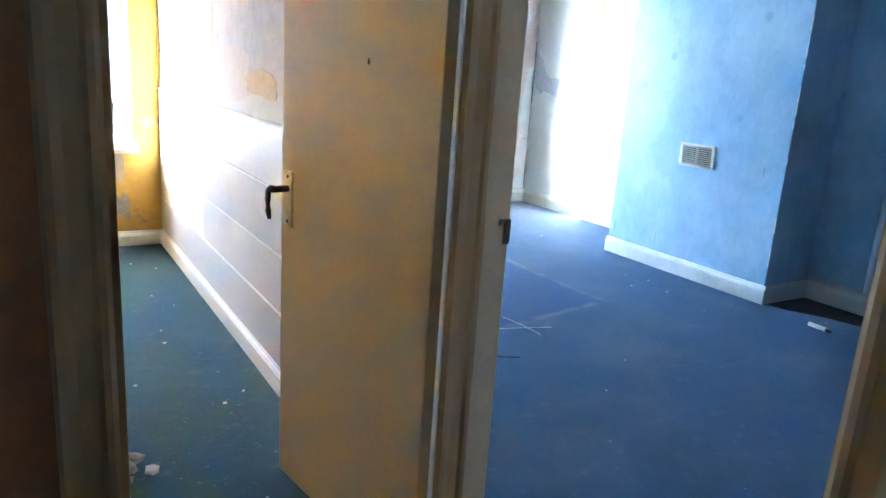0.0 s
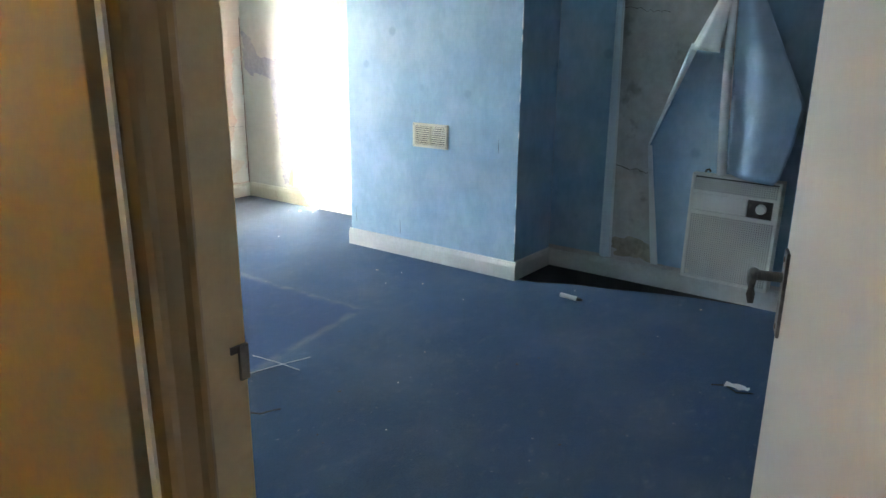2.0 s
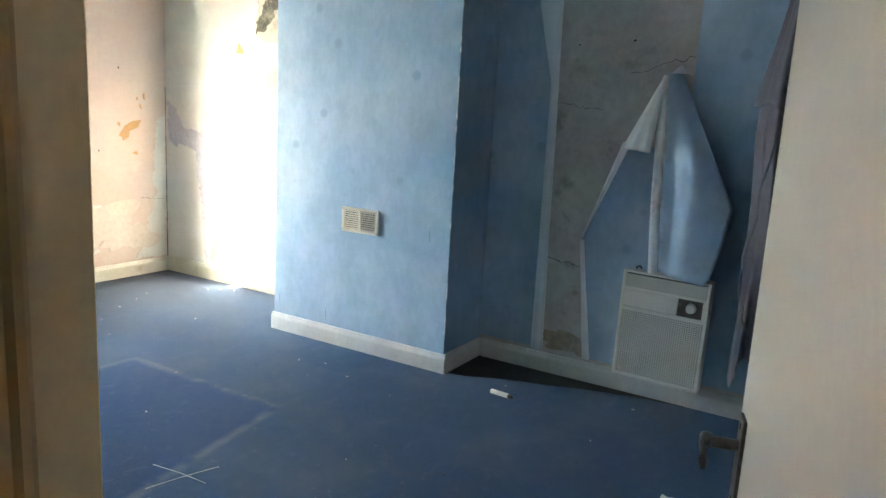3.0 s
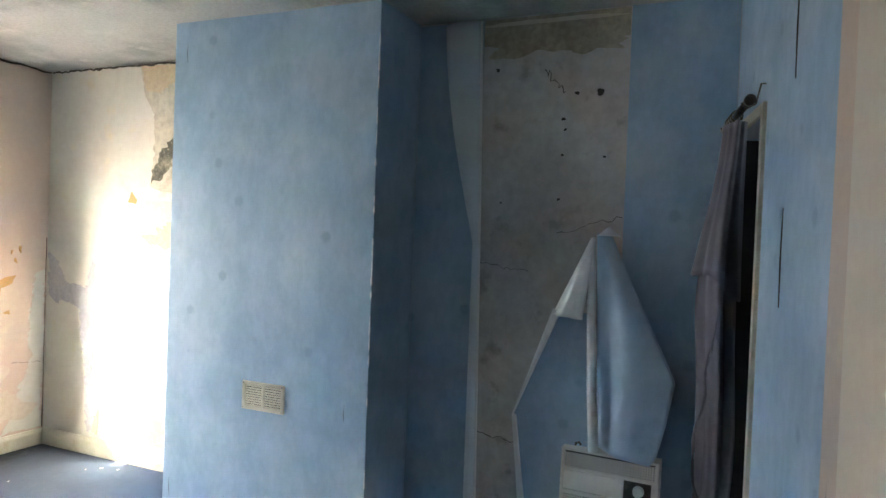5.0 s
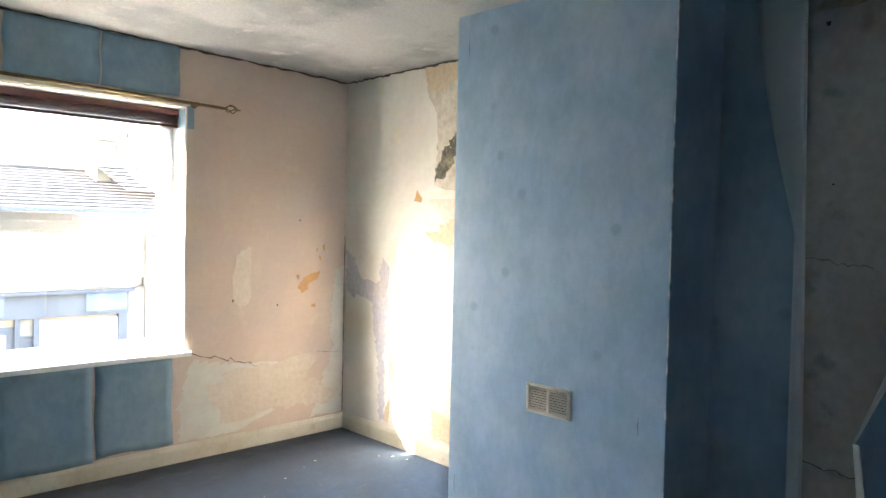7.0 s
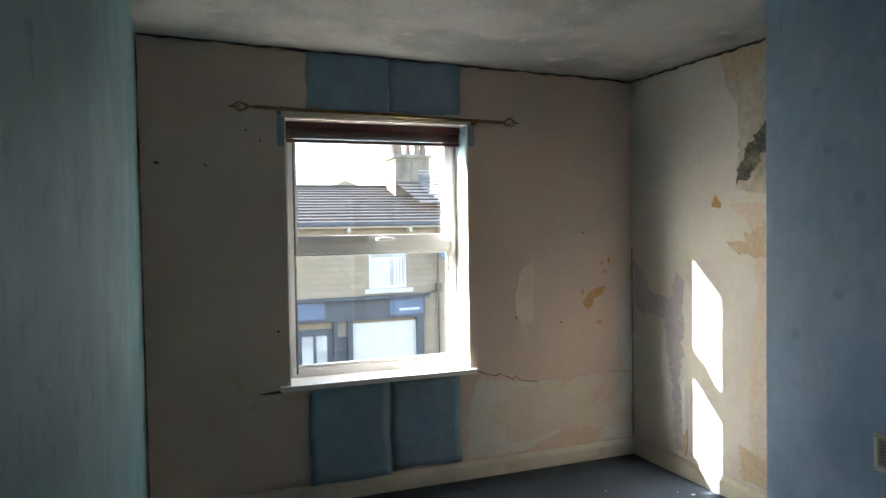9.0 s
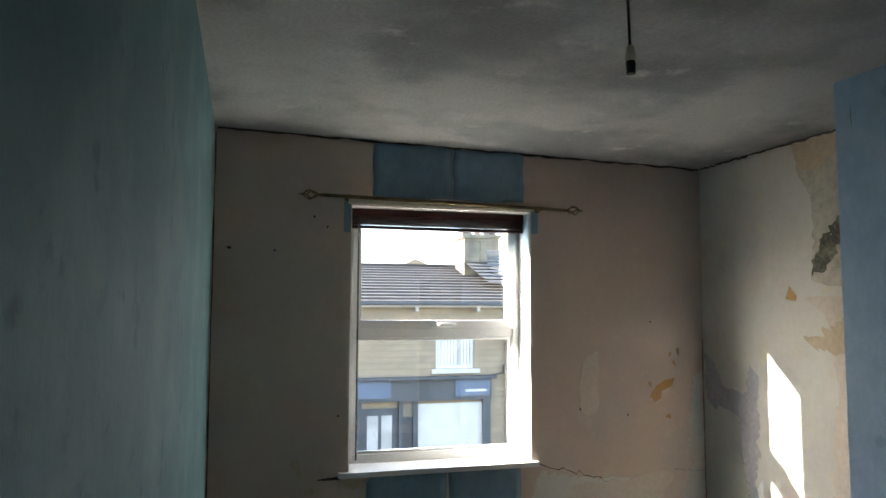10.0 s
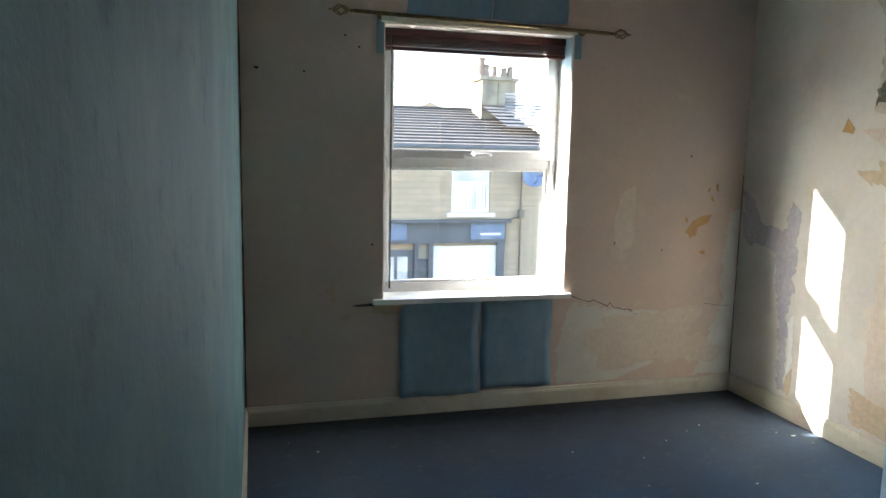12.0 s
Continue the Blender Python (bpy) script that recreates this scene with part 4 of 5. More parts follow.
boxes("trim_bar", [(0.014, HW - 0.014, -HD + 0.001, -HD + 0.02, 0.352, 0.368), (0.014, HW - 0.014, -HD + 0.001, -HD + 0.02, 0.461, 0.473), (HW - 0.029, HW - 0.0145, -HD + 0.002, -HD + 0.02, 0.369, 0.460)], HEATER_CASE, heater, "", hm)
bm = bmesh.new()
cyl(bm, hm @ Vector((0.352, -HD + 0.013, 0.418)), hm @ Vector((0.352, -HD - 0.014, 0.418)), 0.026, 0.021, 20)
box(bm, 0.349, 0.355, -HD - 0.018, -HD - 0.012, 0.400, 0.436, hm)
part("knob", bm, HEATER_CASE, heater, "round grey control knob")
boxes("badge", [(0.024, 0.044, -HD + 0.004, -HD + 0.007, 0.024, 0.044)], VENT_CREAM, heater, "small plain square badge", hm)
bm = bmesh.new()
tube(bm, [hm @ Vector(p) for p in ((0.05, -0.03, HH - 0.002), (0.052, -0.03, HH + 0.012), (0.066, -0.03, HH + 0.018), (0.076, -0.03, HH + 0.006))], 0.006, 6)
part("hook", bm, DARK_METAL, heater)

# peeled wallpaper
XW = -0.197


def drape(name, parent, material, corners, bulge, label, seed=0, nu=14, nv=18, folds=2.0, amp=0.006):
    """A hanging sheet between four corners (top a, top b, foot a, foot b), bowed off the wall."""
    ta, tb, fa, fb = (Vector((XW - c[0], c[1], c[2])) for c in corners)

    def f(u, v):
        p = (ta.lerp(tb, u)).lerp(fa.lerp(fb, u), v)
        out = bulge * math.sin(math.pi * u) * math.sin(math.pi * min(1, 0.15 + v * 0.85)) + amp * math.sin(u * 6.28 * folds + seed) * v + amp * 0.6 * noise.noise((u * 3 + seed, v * 4, 2))
        return Vector((min(p.x - out, XW + 0.001), p.y, p.z))
    bm = bmesh.new()
    grid_mesh(bm, nu, nv, f)
    thickened(bm, 0.0012)
    return part(name, bm, material, parent, label, True)


peel = empty("peeled_wallpaper", "blue wallpaper peeled from the wall, folded over with a pale back", "wallpaper")


def along(keys, z):
    """A value read off (height, value) steps from the top down, smoothed."""
    for (z0, a0), (z1, b0) in zip(keys, keys[1:]):
        if z >= z1:
            t = max(0, min(1, (z0 - z) / (z0 - z1)))
            return a0 + (b0 - a0) * t
    return keys[-1][1]


def shaped(name, top, foot, left, right, out_l, out_r, bulge, seed, label, skew=0.0):
    """A hanging sheet whose two edges are given by steps of (height, place along the wall) and (height, distance off it)."""
    def f(u, v):
        z = top + (foot - top) * v
        y = along(left, z) * (1 - u) + along(right, z) * u
        o = along(out_l, z) * (1 - u) + along(out_r, z) * u
        w = abs(along(right, z) - along(left, z))
        o += bulge * math.sin(math.pi * u) * min(1, w / 0.25) + 0.012 * math.sin(u * 7 + v * 3 + seed) * min(1, w / 0.3) * v
        o += 0.006 * noise.noise((u * 3 + seed, v * 5, 2))
        return Vector((XW - max(o, 0.003), y, z + skew * u * v))
    bm = bmesh.new()
    grid_mesh(bm, 18, 40, f)
    thickened(bm, 0.0012)
    return part(name, bm, BLUE, peel, label, True)


shaped("sheet", 1.295, 0.135, ((1.30, -3.90), (0.80, -3.705), (0.13, -3.76)), ((1.30, -4.03), (0.66, -4.09), (0.13, -3.99)),
       ((1.30, 0.145), (0.8, 0.085), (0.13, 0.02)), ((1.30, 0.012), (0.66, 0.012), (0.13, 0.01)), -0.01, 1, "blue paper face")
shaped("sheet", 1.665, 0.690, ((1.67, -4.055), (1.0, -4.075), (0.66, -4.10)), ((1.67, -4.115), (1.40, -4.25), (1.06, -4.43), (0.88, -4.40), (0.72, -4.36), (0.66, -4.31)),
       ((1.67, 0.055), (1.0, 0.03), (0.66, 0.04)), ((1.67, 0.04), (1.06, 0.12), (0.66, 0.11)), 0.055, 3, "blue paper face", -0.03)
drape("fold", peel, PAPER_BACK, ((0.075, -4.030, 1.635), (0.085, -4.055, 1.63), (0.165, -3.890, 1.290), (0.16, -4.028, 1.275)), 0.03, "pale paper underside", 4)
drape("fold_edge", peel, PAPER_BACK, ((0.16, -3.893, 1.32), (0.15, -3.925, 1.30), (0.095, -3.695, 0.80), (0.10, -3.705, 0.80)), 0.008, "pale curled edge", 5, 6, 18)
drape("fold_edge", peel, PAPER_BACK, ((0.095, -3.695, 0.80), (0.10, -3.72, 0.80), (0.028, -3.742, 0.135), (0.032, -3.785, 0.135)), 0.008, "pale curled edge", 6, 6, 18)
bm = bmesh.new()
tube(bm, [(XW - 0.085, -4.046, 1.645), (XW - 0.095, -4.052, 1.35), (XW - 0.10, -4.066, 1.0), (XW - 0.10, -4.088, 0.685)], [0.012, 0.022, 0.028, 0.032], 12, 0.7)
part("roll", bm, PAPER_BACK, peel, "pale rolled strip of paper", True)
bm = bmesh.new()
grid_mesh(bm, 6, 4, lambda u, v: Vector((XW - 0.03 - 0.06 * v - 0.02 * math.sin(3.14 * u), -4.06 - 0.10 * u, 1.655 + 0.045 * (1 - abs(2 * u - 0.9)) * (1 - v))))
thickened(bm, 0.0012)
part("tip", bm, STRIP_BACK, peel, "", True)

strip = empty("peeled_strip", "long curled strip of wallpaper hanging beside the bare plaster", "wallpaper")


def strip_edges(v):
    """Left and right edge of the strip, from its head (0) to its foot (1)."""
    left = -3.235 - 0.185 * min(1, v / 0.42) ** 1.6 - 0.005 * v
    right = -3.438 - 0.055 * v
    return left, right


def strip_at(u, v):
    a, b = strip_edges(v)
    y = a + (b - a) * u
    z = 2.69 - 2.565 * v
    return Vector((XW - 0.004 - 0.030 * math.sin(math.pi * u) - 0.03 * u * (1 - v) ** 3 * 0.5, y, z + 0.004 * math.sin(v * 25)))


bm = bmesh.new()
grid_mesh(bm, 8, 40, strip_at)
thickened(bm, 0.0012)
part("sheet", bm, STRIP_BACK, strip, "", True)
bm = bmesh.new()
tube(bm, [strip_at(1.0, k / 30) + Vector((-0.006, 0, 0)) for k in range(31)], 0.007, 8)
part("curled_edge", bm, PAPER_BACK, strip, "pale rolled edge", True)

# worn paper on the corner and the face of the chimney breast
rng = random.Random(17)
for k in range(26):
    z0 = rng.uniform(0.14, 2.6)
    bm = bmesh.new()
    tube(bm, [(-0.598, -3.083, z0), (-0.5985, -3.0835, z0 + rng.uniform(0.01, 0.03)), (-0.598, -3.083, z0 + rng.uniform(0.04, 0.11))], [0.0015, rng.uniform(0.003, 0.006), 0.0012], 6)
    part("worn_edge", bm, PAPER_BACK, chimney_breast, "paper worn through to its pale back")
for k, (u, z0, z1) in enumerate(((-1.86, 0.16, 0.26), (-2.24, 0.14, 0.23), (-2.96, 0.72, 0.80), (-1.90, 2.50, 2.60))):
    bm = bmesh.new()
    tube(bm, [(-0.6005, u, z0), (-0.601, u + 0.004, (z0 + z1) / 2), (-0.6005, u + 0.001, z1)], [0.0006, 0.0014, 0.0006], 5)
    part("tear", bm, CRACK, chimney_breast)
# bare plaster: dirt, scrapes and holes
boxes("plaster_patch", [(-0.1915, -0.19, -4.155, -3.44, 2.57, 2.70)], DIRTY, wall_east)
patch(wall_east, DIRTY, "x", -0.19, -3.72, 2.56, 0.40, 0.10, 71, -1, ragged=0.45)
patch(wall_east, DIRTY, "x", -0.19, -4.02, 2.55, 0.22, 0.08, 75, -1, ragged=0.45, lift=0.0025)
patch(wall_east, DIRTY, "x", -0.19, -3.65, 0.19, 0.30, 0.12, 72, -1, ragged=0.3)
patch(wall_east, PALE, "x", -0.19, -3.78, 2.672, 0.60, 0.022, 73, -1, ragged=0.2, lift=0.004)
for k, (u, z, w) in enumerate(((-3.86, 2.20, 0.018), (-3.87, 2.15, 0.014), (-3.86, 2.03, 0.014), (-3.85, 1.82, 0.014), (-4.03, 2.32, 0.035), (-4.06, 2.02, 0.012), (-3.52, 2.45, 0.02), (-3.92, 2.32, 0.02), (-3.56, 1.80, 0.01))):
    patch(wall_east, CRACK, "x", -0.19, u, z, w, w * 0.8, 80 + k, -1, "hole", 0.3, 0.002, 14)
crack(wall_east, "x", -0.19, -1, -3.44, 0.655, -3.70, 0.63, 91, 0.003, 0.012)
crack(wall_east, "x", -0.19, -1, -3.46, 1.50, -3.72, 1.47, 92, 0.002, 0.012)
crack(wall_east, "x", -0.19, -1, -3.85, 1.66, -4.15, 1.74, 93, 0.002, 0.012)
crack(wall_east, "x", -0.19, -1, -3.76, 2.44, -3.86, 2.33, 94, 0.003, 0.02)
for s0, z0, z1 in ((-1.02, 2.12, 2.42), (-0.94, 1.45, 1.75), (-1.5, 0.9, 1.1)):
    a, b = SK @ Vector((s0, 0.001, z0)), SK @ Vector((s0, 0.001, z1))
    bm = bmesh.new()
    tube(bm, [a, a.lerp(b, 0.5) + Vector((0.006, 0, 0)), b], [0.002, 0.004, 0.002], 5)
    part("tear", bm, CRACK, wall_skew)

# curtain on its pole at the cupboard opening
cpole = empty("cupboard_pole", "dark metal pole on hooks across the cupboard opening", "curtain pole")
a, b = SK @ Vector((-0.66, 0.06, 2.13)), SK @ Vector((-0.06, 0.06, 2.115))
bm = bmesh.new()
cyl(bm, a, b, 0.014, None, 12)
cyl(bm, a, a.lerp(b, 0.05), 0.019, None, 12)
part("pole", bm, DARK_METAL, cpole, "", True)
for s in (0.12, 0.93):
    q = a.lerp(b, s)
    bm = bmesh.new()
    w = SK.to_3x3() @ Vector((0, -1, 0))
    tube(bm, [q + w * 0.062 + Vector((0, 0, 0.07)), q + w * 0.045 + Vector((0, 0, 0.07)), q + w * 0.03 + Vector((0, 0, 0.0)), q + Vector((0, 0, -0.017)), q - w * 0.018 + Vector((0, 0, 0.004))], 0.0035, 6)
    part("hook", bm, DARK_METAL, cpole)
for s in (0.45, 0.52, 0.60, 0.68):
    q = a.lerp(b, s)
    d = (b - a).normalized()
    side = d.cross(Vector((0, 0, 1)))
    bm = bmesh.new()
    tube(bm, [q + side * 0.021 * math.cos(t) + Vector((0, 0, 0.021 * math.sin(t) - 0.004)) for t in (2 * math.pi * k / 12 for k in range(13))], 0.0025, 5)
    part("ring", bm, BRASS, cpole)

curtain = empty("curtain", "grey cloth curtain hanging bunched from one end of its pole", "curtain")


def curtain_at(u, v, grow=0.0):
    """The bunched cloth: u runs round it, v from its head (0) to its foot (1)."""
    a = 2 * math.pi * u
    fall = min(1, v * 2.4)
    fall = fall * fall * (3 - 2 * fall)
    wide = 0.028 + 0.034 * fall - 0.012 * max(0, v - 0.8) / 0.2
    mid = 0.047 + 0.038 * fall + 0.010 * math.sin(v * 7)
    flute = 1 + 0.16 * math.sin(5 * a + 1.5 * v) + 0.10 * math.sin(9 * a - 2.5 * v + 1) + 0.14 * noise.noise((math.cos(a), math.sin(a) + 3, v * 4))
    o = mid + (wide + grow) * flute * math.sin(a)
    along_s = -0.30 + (0.10 + 0.05 * fall + grow) * flute * math.cos(a)
    foot = 0.40 - 0.10 * math.sin(a + 0.4) + 0.05 * math.sin(3 * a)
    return SK @ Vector((along_s, max(o, 0.02), 2.10 + (foot - 2.10) * v))


bm = bmesh.new()
grid_mesh(bm, 96, 56, curtain_at)
bmesh.ops.remove_doubles(bm, verts=bm.verts[:], dist=1e-5)
thickened(bm, 0.002)
part("cloth", bm, CURTAIN, curtain, "", True)
# the head of the cloth is turned over, its edge running down aslant
bm = bmesh.new()
grid_mesh(bm, 72, 22, lambda u, v: curtain_at(u, v * (0.37 - 0.05 * math.cos(2 * math.pi * (u - 0.22))), 0.010 + 0.012 * v * v))
thickened(bm, 0.002)
part("turned_top", bm, CURTAIN, curtain, "cloth folded over at the top", True)
bm = bmesh.new()
tube(bm, [curtain_at(0.46 - 0.22 * math.sin(3.0 * k / 20) ** 2, 0.42 + 0.55 * k / 20, 0.004) for k in range(21)], 0.006, 6, 0.5)
part("hem", bm, CURTAIN, curtain, "stitched hem", True)

# bare boards where the carpet falls short, near black to hold the alcove's shade
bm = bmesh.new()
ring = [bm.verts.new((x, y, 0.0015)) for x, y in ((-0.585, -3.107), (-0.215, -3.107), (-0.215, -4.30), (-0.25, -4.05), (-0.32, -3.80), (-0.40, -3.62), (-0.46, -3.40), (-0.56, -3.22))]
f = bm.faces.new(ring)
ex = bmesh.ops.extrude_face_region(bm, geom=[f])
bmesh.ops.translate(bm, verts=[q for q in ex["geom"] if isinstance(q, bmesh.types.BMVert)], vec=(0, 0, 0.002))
part("shaded_boards", bm, DARK, floor, "bare floor where the carpet ends, alcove shade put into its colour")

# ---- litter on the carpets ----


def scrap(name, x, y, z, size, material, label, category, seed, flat=0.3):
    rng = random.Random(seed)
    bm = bmesh.new()
    bmesh.ops.create_icosphere(bm, subdivisions=1, radius=1)
    for v in bm.verts:
        v.co = Vector((v.co.x * size * rng.uniform(0.5, 1.2), v.co.y * size * rng.uniform(0.3, 0.9), v.co.z * size * flat * rng.uniform(0.6, 1)))
    low = min(v.co.z for v in bm.verts)
    turn = Matrix.Rotation(rng.uniform(0, 6.28), 4, "Z")
    for v in bm.verts:
        v.co = turn @ v.co
        v.co.z -= low
    ob = new(name, finish(name, bm, material))
    ob.location = (x, y, z)
    return tagged(ob, label, category, "litter on the floor")


tubeob = empty("marker_pen", "white plastic marker pen with a dark cap on the carpet", "pen")
bm = bmesh.new()
cyl(bm, (-0.685, -3.435, 0.0125), (-0.693, -3.535, 0.0125), 0.012, None, 12)
part("barrel", bm, WHITE, tubeob, "", True)
bm = bmesh.new()
cyl(bm, (-0.693, -3.535, 0.0115), (-0.696, -3.565, 0.0115), 0.011, 0.006, 12)
part("cap", bm, BLACK, tubeob, "dark cap", True)

crumb = empty("paper_scrap", "crumpled white paper scrap with a black wire", "litter")
bm = bmesh.new()
grid_mesh(bm, 8, 4, lambda u, v: Vector((-1.235 + 0.04 * v, -4.445 - 0.09 * u, 0.004 + 0.007 * abs(math.sin(u * 5 + v * 2)))))
thickened(bm, 0.0015)
part("paper", bm, WHITE, crumb)
bm = bmesh.new()
tube(bm, [(-1.25, -4.40, 0.004), (-1.225, -4.45, 0.006), (-1.26, -4.50, 0.004), (-1.23, -4.555, 0.004)], 0.003, 5)
part("wire", bm, BLACK, crumb)

worm = tagged(new("cable_offcut", None), "short black offcut of cable lying on the carpet", "cable")
bm = bmesh.new()
tube(bm, [(-2.52, -3.13, 0.004), (-2.50, -3.17, 0.004), (-2.46, -3.185, 0.005), (-2.43, -3.20, 0.004)], 0.0035, 5)
part("sheath", bm, BLACK, worm)
for pts in (((-2.19, -2.74, 0.003), (-2.17, -2.88, 0.003), (-2.165, -3.01, 0.003)), ((-2.05, -2.95, 0.003), (-2.20, -2.90, 0.003), (-2.32, -2.87, 0.003))):
    bm = bmesh.new()
    tube(bm, pts, 0.0013, 5)
    th = part("thread", bm, WHITE, None)
    tagged(th, "pale loose thread lying on the blue carpet", "thread", "litter on the floor")

rng = random.Random(7)
for k, (x, y, s) in enumerate(((-0.95, -2.35, 0.014), (-0.90, -2.50, 0.012), (-1.10, -2.55, 0.010), (-0.98, -2.72, 0.014), (-0.55, -3.45, 0.010), (-1.05, -3.05, 0.009), (-0.42, -4.10, 0.014), (-0.9, -4.05, 0.009),
                               (-0.17, -0.82, 0.030), (-0.23, -0.75, 0.014), (-0.13, -0.93, 0.016), (-0.62, -0.55, 0.014), (-0.75, -0.62, 0.012), (-0.95, -0.72, 0.012), (-1.2, -0.9, 0.010), (-2.9, -0.45, 0.016), (-3.05, -0.3, 0.010), (-1.55, -0.75, 0.012),
                               (-1.5, -2.0, 0.01), (-1.9, -2.3, 0.012), (-1.7, -1.6, 0.01), (-1.35, -1.2, 0.012), (-0.8, -1.3, 0.014), (-2.0, -3.4, 0.008), (-1.7, -3.3, 0.008), (-2.3, -3.6, 0.009))):
    scrap("plaster_crumb", x, y, 0, s * 0.6, WHITE if k % 3 else PALE, "small crumb of fallen plaster on the carpet", "debris", k)
for k in range(14):
    scrap("dark_crumb", rng.uniform(-2.6, -0.8), rng.uniform(-4.4, -2.6), 0, rng.uniform(0.005, 0.010), BLACK, "small dark crumb on the carpet", "debris", 100 + k)
for k in range(16):
    scrap("plaster_crumb", rng.uniform(-4.1, -3.52), rng.uniform(-3.9, -1.2), -0.003, rng.uniform(0.005, 0.011), PALE, "small crumb of fallen plaster on the green carpet", "debris", 200 + k)
for k in range(7):
    scrap("plaster_lump", -4.02 + rng.uniform(-0.06, 0.06), -3.45 + rng.uniform(-0.07, 0.07), -0.003, rng.uniform(0.02, 0.04), PALE, "white lump of fallen plaster on the green carpet", "debris", 300 + k, 0.6)

# ---- across the street ----
GZ = -2.95
ground = structure("ground", [(-300, 300, OUT + 0.02, 600, GZ - 0.2, GZ)], ASPHALT, "grey asphalt street", "road")
house = empty("terraced_house", "buff sandstone terraced house with a shop front and tiled roof", "house")
HY = 13.0
EZ = 1.80
win_x0, win_x1, win_z0, win_z1 = 1.58, 2.60, 0.14, 1.30
boxes("wall", [(-14, win_x0, HY, HY + 0.4, GZ, EZ), (win_x1, 4.4, HY, HY + 0.4, GZ, EZ), (win_x0, win_x1, HY, HY + 0.4, GZ, win_z0), (win_x0, win_x1, HY, HY + 0.4, win_z1, EZ), (-14, 4.4, HY + 0.4, HY + 8, GZ, EZ - 0.1)], STONE, house, "coursed buff sandstone")
bm = bmesh.new()
NC = 13
for k in range(NC):
    y0, y1 = HY - 0.25 + 4.0 * k / NC, HY - 0.25 + 4.0 * (k + 1) / NC
    z0, z1 = EZ - 0.02 + 1.12 * k / NC, EZ - 0.02 + 1.12 * (k + 1) / NC
    cut = 3.35 - 0.16 * k * 0.6
    vs = [(-14, y0, z0 + 0.055), (4.35, y0, z0 + 0.055), (4.35, y1, z1 + 0.012), (-14, y1, z1 + 0.012), (-14, y0, z0 - 0.02), (4.35, y0, z0 - 0.02)]
    v = [bm.verts.new(p) for p in vs]
    bm.faces.new((v[0], v[1], v[2], v[3]))
    bm.faces.new((v[4], v[5], v[1], v[0]))
part("roof", bm, ROOF, house, "courses of grey-brown roof tiles")
boxes("ridge", [(-14, 4.35, HY + 3.68, HY + 3.88, EZ + 1.10, EZ + 1.19)], ROOF, house, "", None, 0.03)
boxes("rear_roof", [(-14, 4.35, HY + 3.8, HY + 3.82, EZ - 0.3, EZ + 1.10)], ROOF, house)
boxes("gutter", [(-14, 4.4, HY - 0.34, HY - 0.22, EZ - 0.07, EZ + 0.01)], SHOP_BLUE, house, "dark gutter", None, 0.02)
boxes("eaves_board", [(-14, 4.4, HY - 0.21, HY - 0.003, EZ - 0.12, EZ - 0.02)], SHUTTER, house, "white eaves board")
for x in (-4.0, -2.2, -0.6, 1.0, 2.6):
    boxes("gutter_bracket", [(x, x + 0.08, HY - 0.22, HY - 0.001, EZ - 0.22, EZ - 0.12)], SHUTTER, house)
w = boxes("window", [(win_x0, win_x0 + 0.07, HY + 0.1, HY + 0.17, win_z0, win_z1), (win_x1 - 0.07, win_x1, HY + 0.1, HY + 0.17, win_z0, win_z1), (win_x0 + 0.07, win_x1 - 0.07, HY + 0.1, HY + 0.17, win_z0, win_z0 + 0.07), (win_x0 + 0.07, win_x1 - 0.07, HY + 0.1, HY + 0.17, win_z1 - 0.07, win_z1), (win_x0 + 0.07, win_x1 - 0.07, HY + 0.1, HY + 0.17, 0.86, 0.92)], UPVC, house, "white window frame")
boxes("pane", [(win_x0 + 0.07, win_x1 - 0.07, HY + 0.13, HY + 0.14, win_z0 + 0.07, 0.86), (win_x0 + 0.07, win_x1 - 0.07, HY + 0.13, HY + 0.14, 0.92, win_z1 - 0.07)], SHOP_GLASS, w, "grey reflecting glass")
for k in range(10):
    x = win_x0 + 0.10 + 0.085 * k
    if k != 6:
        boxes("blind_slat", [(x, x + 0.05, HY + 0.122, HY + 0.127, win_z0 + 0.08, 0.86)], UPVC, w, "white vertical blind slat")
boxes("window_sill", [(win_x0 - 0.12, win_x1 + 0.12, HY - 0.08, HY + 0.09, win_z0 - 0.11, win_z0 - 0.002)], SHUTTER, house, "white stone sill")
# shop front
SF = HY - 0.16
boxes("fascia", [(-6.0, 3.0, SF, HY - 0.002, -0.62, -0.10)], SHOP_BLUE, house, "slate-blue shop fascia")
boxes("cornice", [(-6.1, 3.1, SF - 0.14, HY - 0.002, -0.099, -0.03)], SHOP_BLUE, house, "", None, 0.01)
boxes("sign_panel", [(2.05, 2.95, SF - 0.03, SF - 0.001, -0.52, -0.12)], SHOP_PANEL, house, "faded blue sign panel")
boxes("sign_panel", [(-1.2, 0.40, SF - 0.03, SF - 0.001, -0.52, -0.12)], SHOP_PANEL, house, "faded blue sign panel")
boxes("sign_stripe", [(2.3, 2.85, SF - 0.034, SF - 0.031, -0.42, -0.36)], SHUTTER, house, "pale bar of lettering")
for x0, x1 in ((0.98, 1.10), (2.78, 2.98), (0.62, 0.72), (-0.45, -0.3)):
    boxes("pilaster", [(x0, x1, SF + 0.02, HY - 0.002, GZ, -0.621)], SHOP_BLUE, house, "slate-blue pilaster")
boxes("shop_window", [(1.10, 2.78, HY - 0.06, HY - 0.004, -2.3, -0.70)], SHUTTER, house, "white covered shop window")
boxes("stall_riser", [(1.10, 2.78, HY - 0.10, HY - 0.004, GZ, -2.301)], SHOP_BLUE, house)
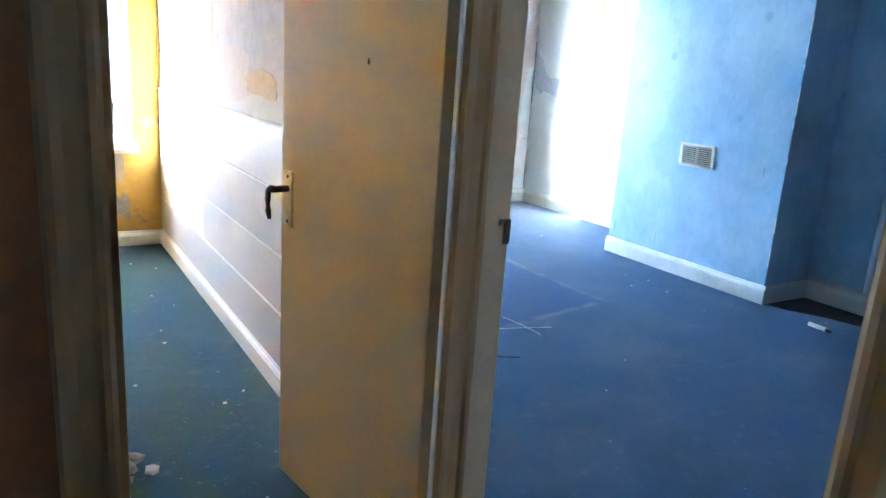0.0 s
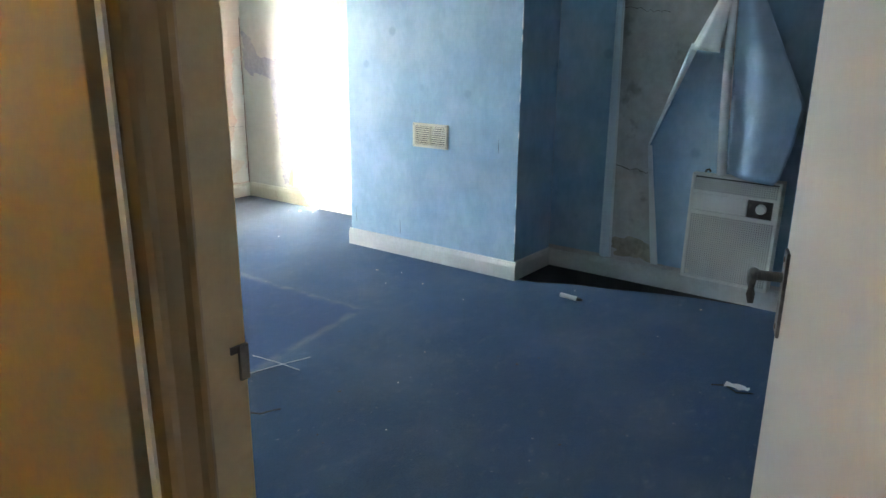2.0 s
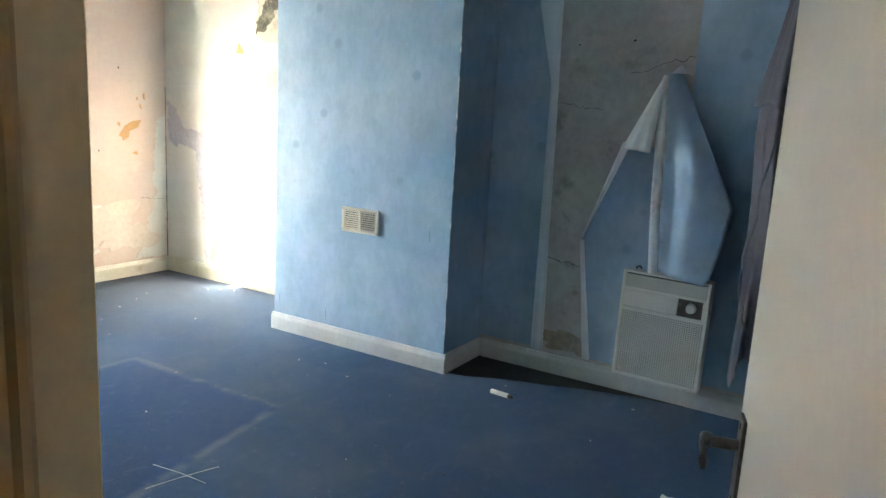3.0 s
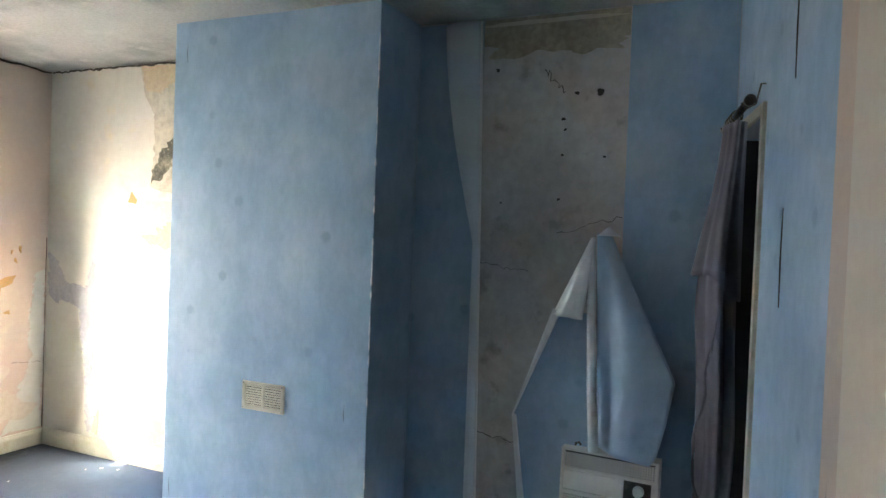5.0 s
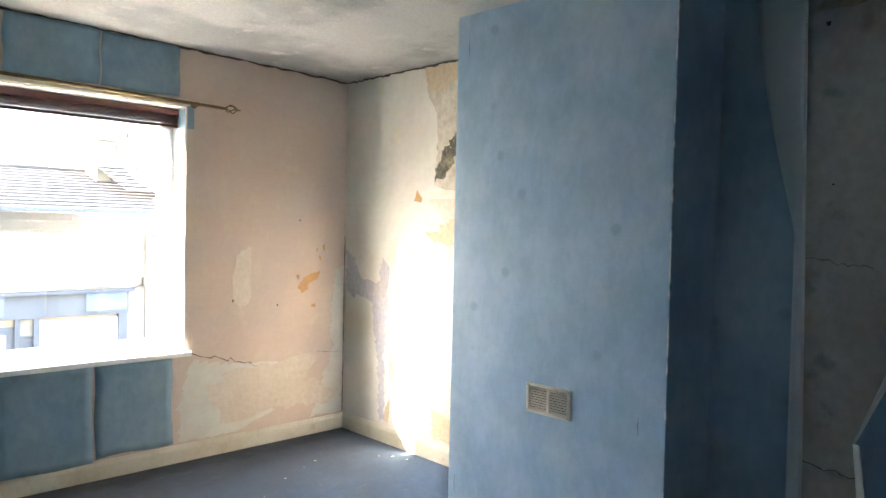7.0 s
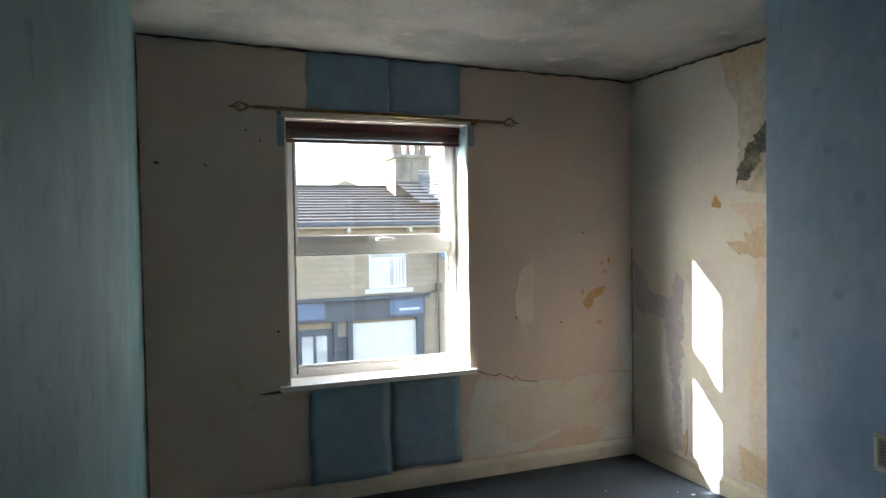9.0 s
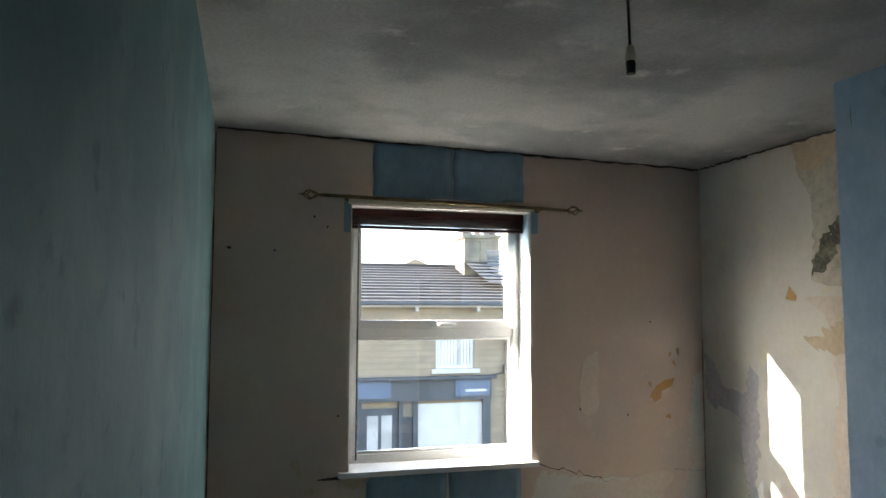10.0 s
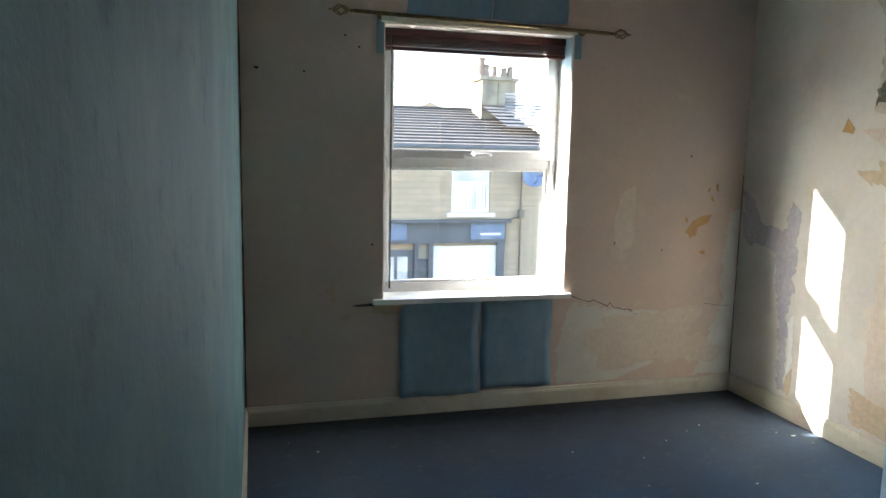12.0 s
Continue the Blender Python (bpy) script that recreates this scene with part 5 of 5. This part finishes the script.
boxes("shop_door", [(-0.30, 0.62, HY - 0.05, HY - 0.004, GZ, -0.78)], SHOP_BLUE, house, "dark shop door")
boxes("door_pane", [(-0.15, 0.12, HY - 0.06, HY - 0.051, -2.0, -0.95), (0.20, 0.46, HY - 0.06, HY - 0.051, -2.0, -0.95)], SHOP_GLASS, house, "pale door glass")
boxes("door_sign", [(0.72, 0.98, HY - 0.05, HY - 0.004, -1.0, -0.64)], CHIM_STONE, house, "mottled panel beside the door")
boxes("door_panel", [(0.72, 0.98, HY - 0.04, HY - 0.004, GZ, -1.01)], SHOP_BLUE, house)
bm = bmesh.new()
tube(bm, [(3.42, HY - 0.06, EZ - 0.1), (3.42, HY - 0.06, 0.2), (3.42, HY - 0.06, GZ)], 0.022, 8)
part("cable_pipe", bm, DARK_METAL, house)
boxes("junction_box", [(3.36, 3.50, HY - 0.12, HY - 0.002, 0.0, 0.22)], DARK_METAL, house)
bm = bmesh.new()
tube(bm, [(3.40, HY - 0.05, 0.05), (3.2, HY - 0.05, -0.02), (3.0, HY - 0.05, -0.04)], 0.018, 6)
part("cable", bm, DARK_METAL, house)
dish = empty("satellite_dish", "grey satellite dish on the stone wall opposite", "satellite dish")
bm = bmesh.new()
grid_mesh(bm, 16, 5, lambda u, v: Vector((3.55 + 0.30 * v * math.cos(6.2832 * u), HY - 0.42 - 0.12 * v * v + 0.05 * v * math.sin(6.2832 * u), 1.08 + 0.27 * v * math.sin(6.2832 * u))))
thickened(bm, 0.01)
part("reflector", bm, SHOP_PANEL, dish, "", True)
bm = bmesh.new()
tube(bm, [(3.55, HY - 0.001, 0.95), (3.55, HY - 0.2, 0.95), (3.55, HY - 0.41, 1.08)], 0.02, 6)
tube(bm, [(3.55, HY - 0.41, 0.85), (3.55, HY - 0.75, 0.98)], 0.012, 6)
part("arm", bm, DARK_METAL, dish)


def chimney(name, x0, x1, y0, y1, z0, z1, pots, label):
    ob = empty(name, label, "chimney")
    rng = random.Random(int(x0 * 10))
    z = z0
    while z < z1 - 0.05:
        h = rng.uniform(0.16, 0.26)
        x = x0
        while x < x1 - 0.02:
            wd = min(rng.uniform(0.25, 0.5), x1 - x)
            j = rng.uniform(0, 0.025)
            boxes("stone", [(x, x + wd - 0.012, y0 - j, y1, z, min(z + h, z1) - 0.012)], CHIM_STONE, ob)
            x += wd
        z += h
    boxes("core", [(x0 + 0.02, x1 - 0.02, y0 + 0.02, y1 - 0.02, GZ, z1 - 0.02)], CHIM_STONE, ob)
    boxes("cap", [(x0 - 0.08, x1 + 0.08, y0 - 0.08, y1 + 0.08, z1 - 0.01, z1 + 0.11)], CHIM_STONE, ob, "", None, 0.02)
    for px, ph in pots:
        bm = bmesh.new()
        cyl(bm, (px, (y0 + y1) / 2, z1 + 0.1), (px, (y0 + y1) / 2, z1 + 0.1 + ph), 0.14, 0.10, 14)
        cyl(bm, (px, (y0 + y1) / 2, z1 + 0.06 + ph), (px, (y0 + y1) / 2, z1 + 0.12 + ph), 0.13, None, 14)
        part("chimney_pot", bm, POT, ob)
    return ob


chimney("chimney_stack", 3.14, 3.86, HY + 2.6, HY + 3.5, 2.2, 3.72, ((3.25, 0.55), (3.38, 0.35)), "weathered stone chimney stack with clay pots on the ridge")
chimney("chimney_stack", 5.6, 6.6, HY + 9.0, HY + 9.8, 1.0, 4.4, ((5.8, 0.45), (6.2, 0.4), (6.45, 0.45)), "stone chimney stack on a house behind")
# gable end and slate roof of the neighbouring houses
house2 = empty("neighbour_house", "stone house with a slate roof beside the terrace", "house")
boxes("wall", [(4.42, 16, HY, HY + 8, GZ, EZ + 0.2)], STONE, house2, "coursed buff sandstone")
bm = bmesh.new()
for k in range(14):
    y0, y1 = HY - 0.2 + 4.2 * k / 14, HY - 0.2 + 4.2 * (k + 1) / 14
    z0, z1 = EZ + 0.2 + 1.5 * k / 14, EZ + 0.2 + 1.5 * (k + 1) / 14
    x = 3.30 - 0.02 * k if k > 2 else 4.42
    n = 26
    for i in range(n):
        xa, xb = x + (16 - x) * i / n, x + (16 - x) * (i + 1) / n - 0.02
        v = [bm.verts.new(p) for p in ((xa, y0, z0 + 0.03), (xb, y0, z0 + 0.03), (xb, y1, z1), (xa, y1, z1))]
        bm.faces.new(v)
part("roof", bm, SLATE, house2, "blue-grey slates")
bm = bmesh.new()
v = [bm.verts.new(p) for p in ((2.25, HY + 9, 2.6), (3.6, HY + 9, 2.6), (3.6, HY + 9, 3.35), (3.2, HY + 9, 3.5), (2.25, HY + 9, 3.05))]
f = bm.faces.new(v)
ex = bmesh.ops.extrude_face_region(bm, geom=[f])
bmesh.ops.translate(bm, verts=[q for q in ex["geom"] if isinstance(q, bmesh.types.BMVert)], vec=(0, 4, 0))
house3 = empty("gable_house", "stone gable of a house on the street behind", "house")
part("gable", bm, STONE, house3)
boxes("wall", [(2.25, 3.6, HY + 9.001, HY + 13, GZ, 2.6)], STONE, house3)
